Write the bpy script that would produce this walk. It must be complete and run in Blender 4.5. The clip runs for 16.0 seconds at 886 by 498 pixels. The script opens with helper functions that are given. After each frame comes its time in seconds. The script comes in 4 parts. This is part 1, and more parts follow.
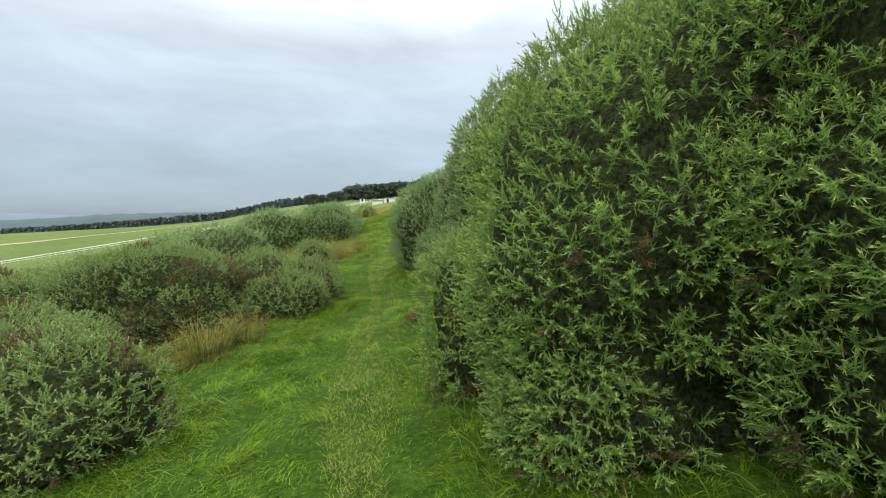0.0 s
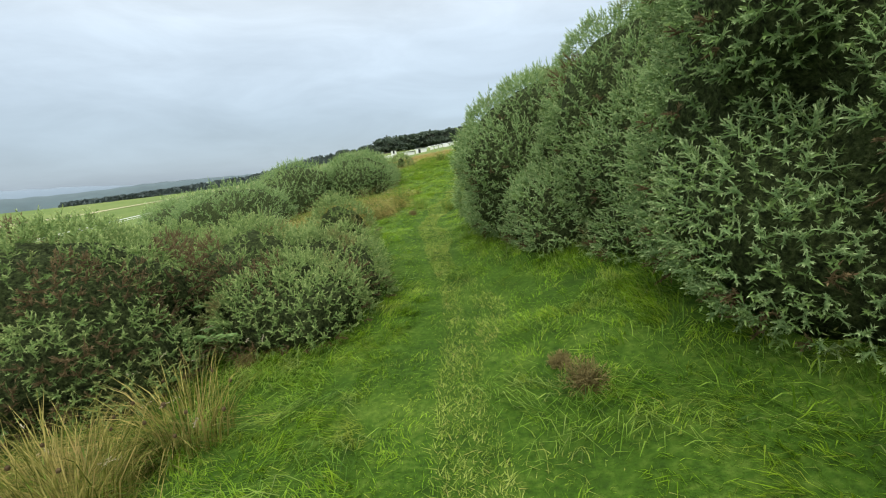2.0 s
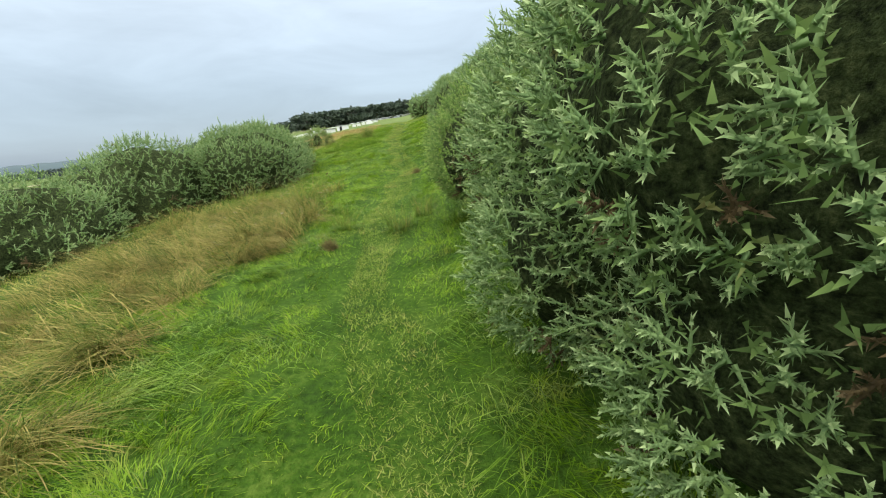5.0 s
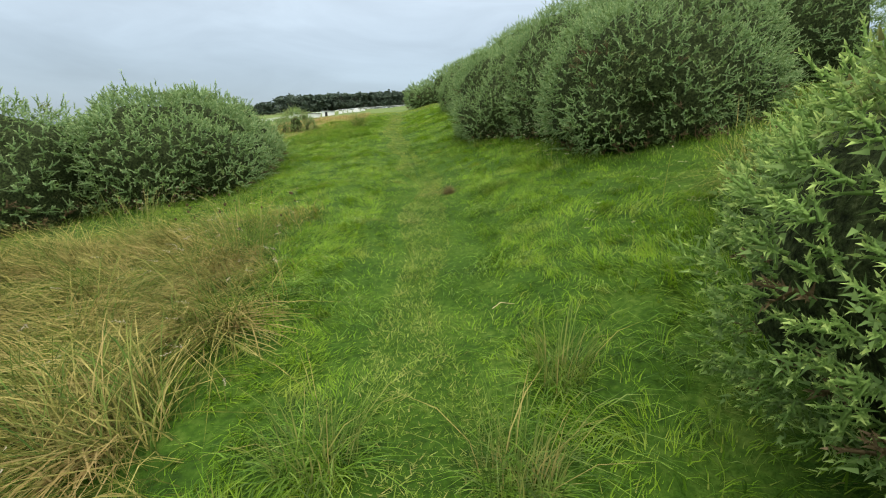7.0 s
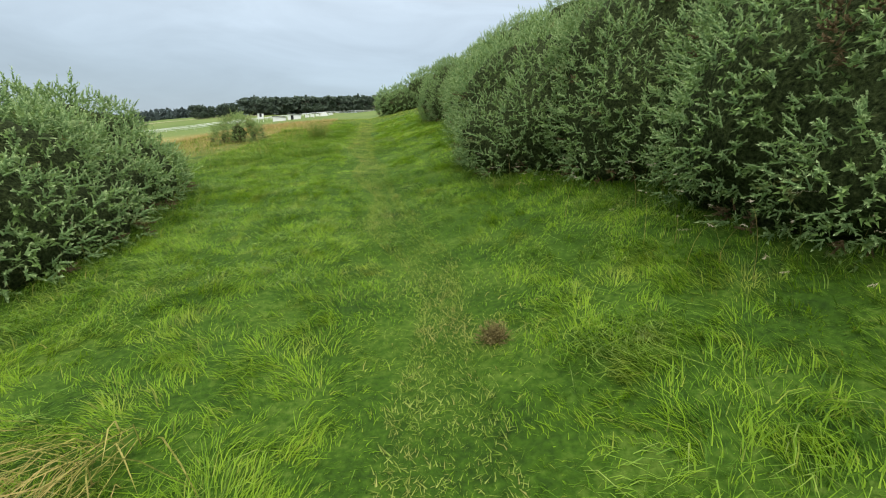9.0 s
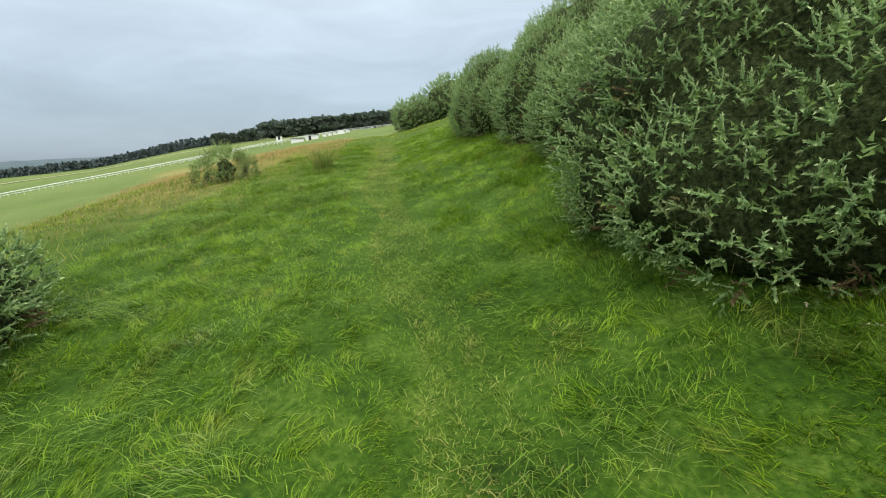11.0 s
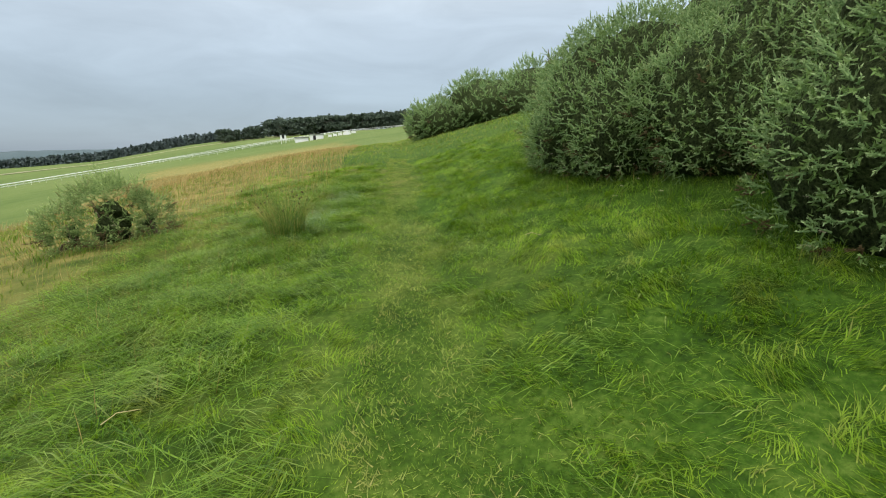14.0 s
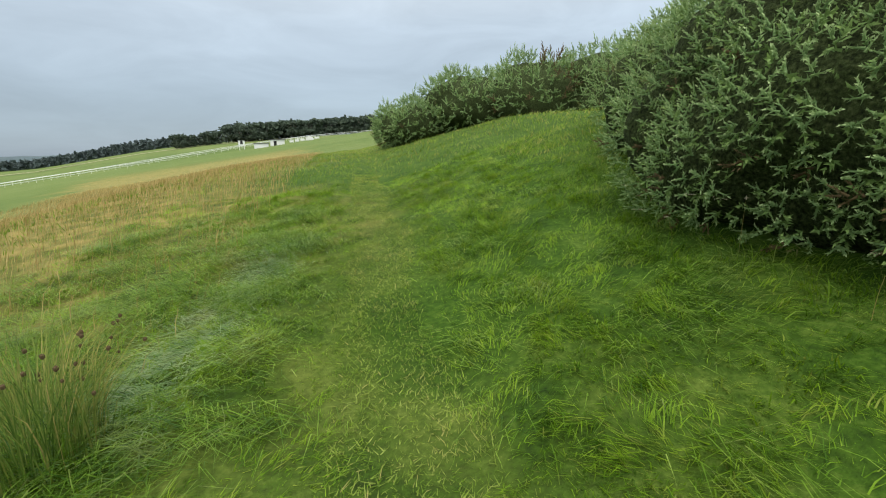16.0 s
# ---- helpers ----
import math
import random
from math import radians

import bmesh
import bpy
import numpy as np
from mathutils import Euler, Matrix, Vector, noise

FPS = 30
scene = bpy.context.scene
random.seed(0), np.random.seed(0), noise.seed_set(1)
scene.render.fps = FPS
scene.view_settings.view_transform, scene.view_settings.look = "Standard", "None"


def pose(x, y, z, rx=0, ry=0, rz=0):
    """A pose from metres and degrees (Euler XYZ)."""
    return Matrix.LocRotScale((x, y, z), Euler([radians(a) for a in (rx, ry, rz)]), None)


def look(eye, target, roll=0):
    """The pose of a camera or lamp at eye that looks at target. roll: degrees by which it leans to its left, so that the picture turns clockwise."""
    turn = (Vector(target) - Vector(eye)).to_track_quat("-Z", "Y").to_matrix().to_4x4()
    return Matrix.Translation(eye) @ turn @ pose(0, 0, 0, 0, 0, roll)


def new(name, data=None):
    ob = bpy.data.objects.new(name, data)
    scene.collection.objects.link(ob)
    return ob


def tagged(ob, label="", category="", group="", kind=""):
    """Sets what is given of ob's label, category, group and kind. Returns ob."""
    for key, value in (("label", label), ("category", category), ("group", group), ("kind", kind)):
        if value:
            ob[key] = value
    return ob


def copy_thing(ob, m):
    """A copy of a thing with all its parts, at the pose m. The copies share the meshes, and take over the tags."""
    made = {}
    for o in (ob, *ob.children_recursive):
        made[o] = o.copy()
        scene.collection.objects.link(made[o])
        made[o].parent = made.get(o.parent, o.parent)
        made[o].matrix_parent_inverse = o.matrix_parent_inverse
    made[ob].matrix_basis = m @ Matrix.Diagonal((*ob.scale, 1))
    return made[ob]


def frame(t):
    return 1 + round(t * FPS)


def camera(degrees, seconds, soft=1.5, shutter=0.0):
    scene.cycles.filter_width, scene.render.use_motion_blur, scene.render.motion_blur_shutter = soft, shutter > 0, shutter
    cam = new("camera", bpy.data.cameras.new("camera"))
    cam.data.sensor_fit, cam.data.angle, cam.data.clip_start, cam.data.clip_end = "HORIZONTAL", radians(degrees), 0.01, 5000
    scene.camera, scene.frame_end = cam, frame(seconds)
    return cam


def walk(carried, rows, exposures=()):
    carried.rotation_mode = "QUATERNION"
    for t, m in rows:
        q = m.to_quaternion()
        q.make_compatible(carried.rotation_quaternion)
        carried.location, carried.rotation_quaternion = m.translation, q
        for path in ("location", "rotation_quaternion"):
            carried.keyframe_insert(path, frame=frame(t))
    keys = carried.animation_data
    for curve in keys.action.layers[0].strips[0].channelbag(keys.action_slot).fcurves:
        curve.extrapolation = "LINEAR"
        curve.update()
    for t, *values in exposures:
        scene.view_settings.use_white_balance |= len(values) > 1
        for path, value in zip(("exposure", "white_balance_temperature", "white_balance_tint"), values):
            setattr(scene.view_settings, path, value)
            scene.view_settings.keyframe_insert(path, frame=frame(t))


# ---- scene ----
cam = camera(92.0, 16.0, 1.1)
PATH = [
    (0, (0.0, 0.001, 1.339), (0.032, 1.994, 1.176), -1.0),
    (0.5, (-0.093, 0.788, 1.302), (-0.107, 2.77, 1.039), -2.0),
    (1, (-0.278, 1.624, 1.283), (-0.498, 3.59, 0.99), -1.9),
    (1.5, (-0.581, 2.362, 1.211), (-0.875, 4.31, 0.865), -4.3),
    (2, (-0.776, 3.178, 1.15), (-0.918, 5.135, 0.764), -4.7),
    (2.5, (-0.975, 3.937, 1.147), (-0.94, 5.897, 0.748), -4.5),
    (3, (-1.049, 4.662, 1.136), (-0.82, 6.608, 0.733), -4.4),
    (3.5, (-1.129, 5.446, 1.14), (-1.009, 7.398, 0.721), 0.1),
    (4, (-1.152, 6.216, 1.159), (-1.04, 8.153, 0.673), -2.9),
    (6.5, (-1.635, 11.095, 1.174), (-1.348, 13.005, 0.655), -2.7),
    (7, (-1.713, 12.063, 1.228), (-1.426, 13.971, 0.7), 0.4),
    (7.5, (-1.688, 12.937, 1.269), (-1.343, 14.839, 0.754), -3.7),
    (8, (-1.679, 13.869, 1.386), (-1.327, 15.769, 0.872), -1.6),
    (8.5, (-1.659, 14.7, 1.461), (-1.249, 16.592, 0.96), -2.9),
    (9, (-1.564, 15.631, 1.509), (-1.137, 17.52, 1.008), 1.5),
    (9.5, (-1.573, 16.525, 1.543), (-1.216, 18.429, 1.045), 1.4),
    (10, (-1.525, 17.438, 1.603), (-1.182, 19.347, 1.115), -2.2),
    (12.5, (-1.37, 22.342, 2.149), (-1.089, 24.271, 1.703), -1.8),
    (13, (-1.364, 23.272, 2.214), (-1.082, 25.202, 1.77), 2.0),
    (13.5, (-1.347, 24.181, 2.298), (-1.047, 26.105, 1.84), -3.9),
    (14, (-1.363, 25.157, 2.435), (-1.051, 27.08, 1.985), -1.0),
    (14.5, (-1.366, 26.048, 2.47), (-1.026, 27.969, 2.027), -2.5),
    (15, (-1.309, 27.033, 2.568), (-0.726, 28.894, 2.122), -4.0),
    (15.5, (-1.303, 27.937, 2.58), (-0.8, 29.824, 2.149), 1.3),
    (16, (-1.176, 28.89, 2.639), (-0.716, 30.789, 2.208), -1.2),
]
EXPOSURES = [(0, 0.04), (1.0, 0.05), (2.0, 0.13), (3, 0.13), (4, 0.16), (6.5, 0.26), (7.0, 0.08), (8.5, 0.06), (12.5, 0.0), (14, -0.1), (16, -0.12)]
walk(cam, [(t, look(eye, target, roll)) for t, eye, target, roll in PATH], EXPOSURES)

# ---- light: overcast sky, brighter overhead, and a weak wide sun behind the cloud ----
SUN_EL, SUN_ROT = radians(48), radians(200)
world = bpy.data.worlds.new("overcast")
scene.world = world
world.use_nodes = True
wn, wl = world.node_tree.nodes, world.node_tree.links
wn.clear()


def wnode(kind, **inputs):
    n = wn.new(kind)
    for key, value in inputs.items():
        n.inputs[key.replace("_", " ")].default_value = value
    return n


w_out = wn.new("ShaderNodeOutputWorld")
w_bg = wnode("ShaderNodeBackground", Strength=1.0)
w_sky = wn.new("ShaderNodeTexSky")
w_sky.sky_type, w_sky.sun_disc, w_sky.sun_elevation, w_sky.sun_rotation = "NISHITA", False, SUN_EL, SUN_ROT
w_tex = wn.new("ShaderNodeTexCoord")
w_sep = wn.new("ShaderNodeSeparateXYZ")
wl.new(w_tex.outputs["Generated"], w_sep.inputs[0])
w_ramp = wn.new("ShaderNodeValToRGB")
RAMP = [(0.0, (0.30, 0.38, 0.47)), (0.03, (0.36, 0.45, 0.54)), (0.12, (0.46, 0.56, 0.65)), (0.26, (0.64, 0.75, 0.85)), (0.45, (0.84, 0.90, 0.93)), (1.0, (1.0, 0.99, 0.94))]
for n, (at, colour) in enumerate(RAMP):
    e = w_ramp.color_ramp.elements[n] if n < 2 else w_ramp.color_ramp.elements.new(at)
    e.position, e.color = at, (*colour, 1)
wl.new(w_sep.outputs["Z"], w_ramp.inputs["Fac"])
# an overcast dome is about three times as bright overhead as near the horizon
w_lift = wn.new("ShaderNodeMapRange")
w_lift.inputs["From Min"].default_value, w_lift.inputs["From Max"].default_value = 0.35, 1.0
w_lift.inputs["To Min"].default_value, w_lift.inputs["To Max"].default_value = 1.0, 4.2
wl.new(w_sep.outputs["Z"], w_lift.inputs["Value"])
w_map = wnode("ShaderNodeMapping", Scale=(1.3, 1.3, 5.0))
wl.new(w_tex.outputs["Generated"], w_map.inputs["Vector"])
w_noise = wnode("ShaderNodeTexNoise", Scale=2.6, Detail=7.0, Roughness=0.55, Distortion=0.5)
wl.new(w_map.outputs[0], w_noise.inputs["Vector"])
w_cloud = wn.new("ShaderNodeMapRange")
w_cloud.inputs["From Min"].default_value, w_cloud.inputs["From Max"].default_value = 0.3, 0.7
w_cloud.inputs["To Min"].default_value, w_cloud.inputs["To Max"].default_value = 0.80, 1.02
wl.new(w_noise.outputs["Fac"], w_cloud.inputs["Value"])
w_mul = wn.new("ShaderNodeMath")
w_mul.operation = "MULTIPLY"
wl.new(w_lift.outputs[0], w_mul.inputs[0])
wl.new(w_cloud.outputs[0], w_mul.inputs[1])
w_dome = wn.new("ShaderNodeVectorMath")
w_dome.operation = "SCALE"
wl.new(w_ramp.outputs["Color"], w_dome.inputs[0])
wl.new(w_mul.outputs[0], w_dome.inputs["Scale"])
w_blue = wn.new("ShaderNodeVectorMath")
w_blue.operation = "SCALE"
w_blue.inputs["Scale"].default_value = 0.02
wl.new(w_sky.outputs["Color"], w_blue.inputs[0])
w_add = wn.new("ShaderNodeVectorMath")
w_add.operation = "ADD"
wl.new(w_dome.outputs[0], w_add.inputs[0])
wl.new(w_blue.outputs[0], w_add.inputs[1])
wl.new(w_add.outputs[0], w_bg.inputs["Color"])
wl.new(w_bg.outputs[0], w_out.inputs["Surface"])

sun = bpy.data.lights.new("sun", "SUN")
sun.energy, sun.angle, sun.color = 2.3, radians(40), (1.0, 0.96, 0.88)
sun_ob = new("sun", sun)
sun_ob.matrix_world = look((0, 0, 60), (60 * math.cos(SUN_EL) / math.sin(SUN_EL) * math.sin(SUN_ROT) * -1, 60 * math.cos(SUN_EL) / math.sin(SUN_EL) * math.cos(SUN_ROT) * -1, 0))

# ---- materials ----


class Mat:
    """A node material under construction."""

    def __init__(self, name, rough=0.8, spec=0.3):
        self.m = bpy.data.materials.new(name)
        self.m.use_nodes = True
        self.n, self.l = self.m.node_tree.nodes, self.m.node_tree.links
        self.bsdf = self.n["Principled BSDF"]
        self.bsdf.inputs["Roughness"].default_value = rough
        self.bsdf.inputs["Specular IOR Level"].default_value = spec

    def pos(self):
        return self.n.new("ShaderNodeNewGeometry").outputs["Position"]

    def noise(self, scale, detail=4.0, rough=0.55, at=None):
        t = self.n.new("ShaderNodeTexNoise")
        t.inputs["Scale"].default_value, t.inputs["Detail"].default_value, t.inputs["Roughness"].default_value = scale, detail, rough
        self.l.new(at or self.pos(), t.inputs["Vector"])
        return t.outputs["Fac"]

    def island(self):
        return self.n.new("ShaderNodeNewGeometry").outputs["Random Per Island"]

    def rand(self):
        return self.n.new("ShaderNodeObjectInfo").outputs["Random"]

    def axis(self, which, source=None):
        s = self.n.new("ShaderNodeSeparateXYZ")
        self.l.new(source or self.pos(), s.inputs[0])
        return s.outputs[which]

    def math(self, op, a, b=0.0, c=0.0):
        t = self.n.new("ShaderNodeMath")
        t.operation = op
        for k, v in enumerate((a, b, c)):
            if isinstance(v, (int, float)):
                t.inputs[k].default_value = v
            else:
                self.l.new(v, t.inputs[k])
        return t.outputs[0]

    def span(self, v, a, b, lo=0.0, hi=1.0):
        t = self.n.new("ShaderNodeMapRange")
        t.interpolation_type = "SMOOTHSTEP"
        for key, val in (("From Min", a), ("From Max", b), ("To Min", lo), ("To Max", hi)):
            t.inputs[key].default_value = val
        self.l.new(v, t.inputs["Value"])
        return t.outputs[0]

    def mix(self, fac, a, b):
        t = self.n.new("ShaderNodeMix")
        t.data_type = "RGBA"
        for k, v in ((0, fac), (6, a), (7, b)):
            if isinstance(v, (int, float)):
                t.inputs[k].default_value = v
            elif isinstance(v, tuple):
                t.inputs[k].default_value = (*v, 1)
            else:
                self.l.new(v, t.inputs[k])
        return t.outputs[2]

    def ramp(self, fac, stops):
        t = self.n.new("ShaderNodeValToRGB")
        for k, (at, colour) in enumerate(stops):
            e = t.color_ramp.elements[k] if k < 2 else t.color_ramp.elements.new(at)
            e.position, e.color = at, (*colour, 1)
        self.l.new(fac, t.inputs["Fac"])
        return t.outputs["Color"]

    def bump(self, height, strength=0.4, distance=0.02):
        t = self.n.new("ShaderNodeBump")
        t.inputs["Strength"].default_value, t.inputs["Distance"].default_value = strength, distance
        self.l.new(height, t.inputs["Height"])
        self.l.new(t.outputs[0], self.bsdf.inputs["Normal"])

    def colour(self, c):
        if isinstance(c, tuple):
            self.bsdf.inputs["Base Color"].default_value = (*c, 1)
        else:
            self.l.new(c, self.bsdf.inputs["Base Color"])
        return self

    def along(self):
        """How far along a blade or shoot, from 0 at its foot to 1 at its tip."""
        u = self.n.new("ShaderNodeUVMap")
        u.uv_map = "along"
        return self.axis("X", u.outputs["UV"])

    def thin(self, amount=0.35):
        """Leaves let some light through."""
        t = self.n.new("ShaderNodeBsdfTranslucent")
        src = self.bsdf.inputs["Base Color"].links
        if src:
            self.l.new(src[0].from_socket, t.inputs["Color"])
        else:
            t.inputs["Color"].default_value = self.bsdf.inputs["Base Color"].default_value
        mix = self.n.new("ShaderNodeMixShader")
        mix.inputs[0].default_value = amount
        self.l.new(self.bsdf.outputs[0], mix.inputs[1])
        self.l.new(t.outputs[0], mix.inputs[2])
        self.l.new(mix.outputs[0], self.n["Material Output"].inputs["Surface"])
        return self


def plain(name, colour, rough=0.7, spread=0.12, scale=3.0):
    m = Mat(name, rough)
    dark, light = tuple(c * (1 - spread) for c in colour), tuple(min(1, c * (1 + spread)) for c in colour)
    m.colour(m.mix(m.noise(scale, 5), dark, light))
    return m.m


def field_mask(m):
    """Where the dry, reddish bent grass grows on the open slope."""
    x, y = m.axis("X"), m.axis("Y")
    wob = m.math("MULTIPLY", m.math("SUBTRACT", m.noise(0.12, 4), 0.5), 16.0)
    mid = m.math("MULTIPLY_ADD", y, -0.22, 1.0)
    off = m.math("ABSOLUTE", m.math("ADD", m.math("SUBTRACT", x, mid), wob))
    wide = m.math("MULTIPLY_ADD", y, 0.17, -2.0)
    band = m.span(m.math("SUBTRACT", off, wide), -2.5, 3.0, 1.0, 0.0)
    band = m.math("MULTIPLY", band, m.span(y, 24.0, 36.0))
    return m.math("MULTIPLY", band, m.span(y, 90.0, 130.0, 1.0, 0.0))


def ground_material():
    m = Mat("turf", 0.95, 0.1)
    big, mid, fine = m.noise(0.35, 5), m.noise(2.2, 6), m.noise(28.0, 5)
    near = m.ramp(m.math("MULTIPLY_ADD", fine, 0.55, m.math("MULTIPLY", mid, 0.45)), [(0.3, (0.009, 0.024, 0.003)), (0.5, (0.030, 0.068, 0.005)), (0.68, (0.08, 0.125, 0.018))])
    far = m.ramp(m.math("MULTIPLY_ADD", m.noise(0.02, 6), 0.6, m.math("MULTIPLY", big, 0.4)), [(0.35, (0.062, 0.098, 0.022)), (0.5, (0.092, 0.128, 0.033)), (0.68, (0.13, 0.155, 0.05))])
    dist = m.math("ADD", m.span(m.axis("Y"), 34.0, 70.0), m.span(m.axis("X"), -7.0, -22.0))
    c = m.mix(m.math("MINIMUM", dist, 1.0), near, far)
    dry = m.ramp(mid, [(0.3, (0.18, 0.15, 0.045)), (0.7, (0.31, 0.215, 0.08))])
    c = m.mix(m.math("MULTIPLY", field_mask(m), m.span(mid, 0.3, 0.65, 0.2, 0.75)), c, dry)
    m.colour(c)
    m.bump(m.math("ADD", fine, m.noise(90.0, 3)), 0.6, 0.03)
    return m.m


def blade_material(name, low, mid, high, dry, dryness, patch=1.1, rough=0.72, gloss=0.1):
    m = Mat(name, rough, gloss)
    t = m.math("MULTIPLY_ADD", m.island(), 0.6, m.math("MULTIPLY_ADD", m.noise(patch, 4), 0.7, m.math("MULTIPLY", m.noise(patch * 8, 3), 1.0)))
    t = m.math("SUBTRACT", t, 0.52)
    c = m.ramp(t, [(0.25, low), (0.6, mid), (0.95, high)])
    pale = m.math("MULTIPLY", m.span(m.noise(2.6, 5), 0.52, 0.72), dryness)
    pale = m.math("MAXIMUM", pale, m.math("MULTIPLY", m.span(m.math("FRACT", m.math("MULTIPLY", m.island(), 7.31)), 0.9, 0.93), dryness))
    c = m.mix(pale, c, dry)
    m.colour(c)
    return m.thin(0.42).m


def shoot_material(name, deep, green, tip, brown):
    m = Mat(name, 0.7, 0.12)
    t = m.math("MULTIPLY_ADD", m.island(), 0.35, m.math("MULTIPLY_ADD", m.noise(1.7, 4), 0.55, m.math("MULTIPLY", m.noise(6.0, 2), 0.25)))
    c = m.ramp(t, [(0.3, deep), (0.75, green)])
    c = m.mix(m.span(m.along(), 0.45, 1.0, 0.0, 0.8), c, tip)
    c = m.mix(m.math("MULTIPLY", m.span(m.noise(2.3, 4), 0.60, 0.72), brown), c, (0.16, 0.09, 0.04))
    m.colour(c)
    return m.thin(0.32).m


M_TURF = ground_material()
M_GRASS = blade_material("grass_blades", (0.026, 0.078, 0.002), (0.122, 0.228, 0.006), (0.20, 0.312, 0.016), (0.32, 0.28, 0.08), 0.4, 1.1, 0.55, 0.2)
M_PATH = blade_material("trodden_grass_blades", (0.085, 0.14, 0.016), (0.165, 0.235, 0.035), (0.28, 0.33, 0.085), (0.36, 0.29, 0.12), 0.6)
M_RANK = blade_material("rank_grass_blades", (0.030, 0.086, 0.004), (0.108, 0.212, 0.011), (0.22, 0.335, 0.04), (0.36, 0.34, 0.16), 0.3, 1.1, 0.5, 0.3)
# flat blades whose sky sheen is put into a paler, bluer base colour
M_SHEEN_PALE = blade_material("sheen_pale_blades", (0.07, 0.15, 0.05), (0.17, 0.27, 0.11), (0.33, 0.41, 0.22), (0.40, 0.38, 0.22), 0.3, 1.1, 0.5, 0.3)
M_MEADOW = blade_material("meadow_blades", (0.055, 0.115, 0.010), (0.13, 0.21, 0.022), (0.25, 0.31, 0.055), (0.36, 0.28, 0.11), 0.7, 0.5)
M_DRY = blade_material("dry_grass_blades", (0.035, 0.055, 0.007), (0.145, 0.15, 0.028), (0.42, 0.36, 0.12), (0.40, 0.30, 0.12), 0.7, 2.0)
M_BENT = blade_material("reddish_bent_grass", (0.17, 0.155, 0.045), (0.31, 0.225, 0.08), (0.44, 0.34, 0.15), (0.36, 0.27, 0.11), 0.6)
M_RUSH = blade_material("rush_stems", (0.055, 0.105, 0.018), (0.12, 0.185, 0.034), (0.27, 0.28, 0.075), (0.42, 0.32, 0.12), 0.75)
M_GORSE = shoot_material("gorse_shoots", (0.125, 0.21, 0.080), (0.235, 0.345, 0.135), (0.46, 0.56, 0.27), 0.25)
M_FRESH = shoot_material("fresh_gorse_shoots", (0.115, 0.205, 0.050), (0.21, 0.33, 0.080), (0.46, 0.56, 0.17), 0.2)
M_DULL = shoot_material("weathered_gorse_shoots", (0.12, 0.19, 0.060), (0.23, 0.32, 0.105), (0.46, 0.53, 0.21), 0.6)
M_DEAD = shoot_material("dead_gorse_shoots", (0.06, 0.045, 0.022), (0.135, 0.098, 0.045), (0.22, 0.165, 0.085), 0.2)
# old growth, with inner shade put into a darker green
M_OLD_SHADED = shoot_material("old_gorse_shaded", (0.075, 0.125, 0.036), (0.14, 0.22, 0.065), (0.21, 0.30, 0.09), 0.6)


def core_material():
    m = Mat("shaded_inner_twigs", 0.95, 0.05)
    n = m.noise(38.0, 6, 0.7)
    # dark olive speckle painted so gaps between tufts look like shaded foliage
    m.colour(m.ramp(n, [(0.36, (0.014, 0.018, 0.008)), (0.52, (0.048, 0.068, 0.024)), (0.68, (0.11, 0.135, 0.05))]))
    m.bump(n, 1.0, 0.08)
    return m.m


M_SHADED_CORE = core_material()
M_BARK = plain("gorse_bark", (0.12, 0.09, 0.06), 0.9, 0.35, 20.0)

# ---- mesh helpers ----
rng = np.random.default_rng(7)


def mesh_of(name, co, tris, material, along=None):
    """One mesh from arrays of corners and triangles."""
    me = bpy.data.meshes.new(name)
    co, tris = np.asarray(co, np.float32), np.asarray(tris, np.int32)
    me.vertices.add(len(co))
    me.vertices.foreach_set("co", co.ravel())
    me.loops.add(tris.size)
    me.loops.foreach_set("vertex_index", tris.ravel())
    me.polygons.add(len(tris))
    me.polygons.foreach_set("loop_start", np.arange(0, tris.size, 3, dtype=np.int32))
    if along is not None:
        uv = np.zeros((tris.size, 2), np.float32)
        uv[:, 0] = np.asarray(along, np.float32)[tris.ravel()]
        me.uv_layers.new(name="along").data.foreach_set("uv", uv.ravel())
    me.update(calc_edges=True)
    me.materials.append(material)
    return me


def part(name, bm, material, parent, label=""):
    me = bpy.data.meshes.new(name)
    bm.to_mesh(me)
    bm.free()
    me.materials.append(material)
    ob = new(name, me)
    ob.parent = parent
    if label:
        ob["label"] = label
    return ob


def part_np(name, co, tris, material, parent, along=None, label=""):
    ob = new(name, mesh_of(name, co, tris, material, along))
    ob.parent = parent
    if label:
        ob["label"] = label
    return ob


def box(bm, x0, x1, y0, y1, z0, z1):
    m = Matrix.Translation(((x0 + x1) / 2, (y0 + y1) / 2, (z0 + z1) / 2)) @ Matrix.Diagonal((x1 - x0, y1 - y0, z1 - z0, 1))
    bmesh.ops.create_cube(bm, size=1, matrix=m)


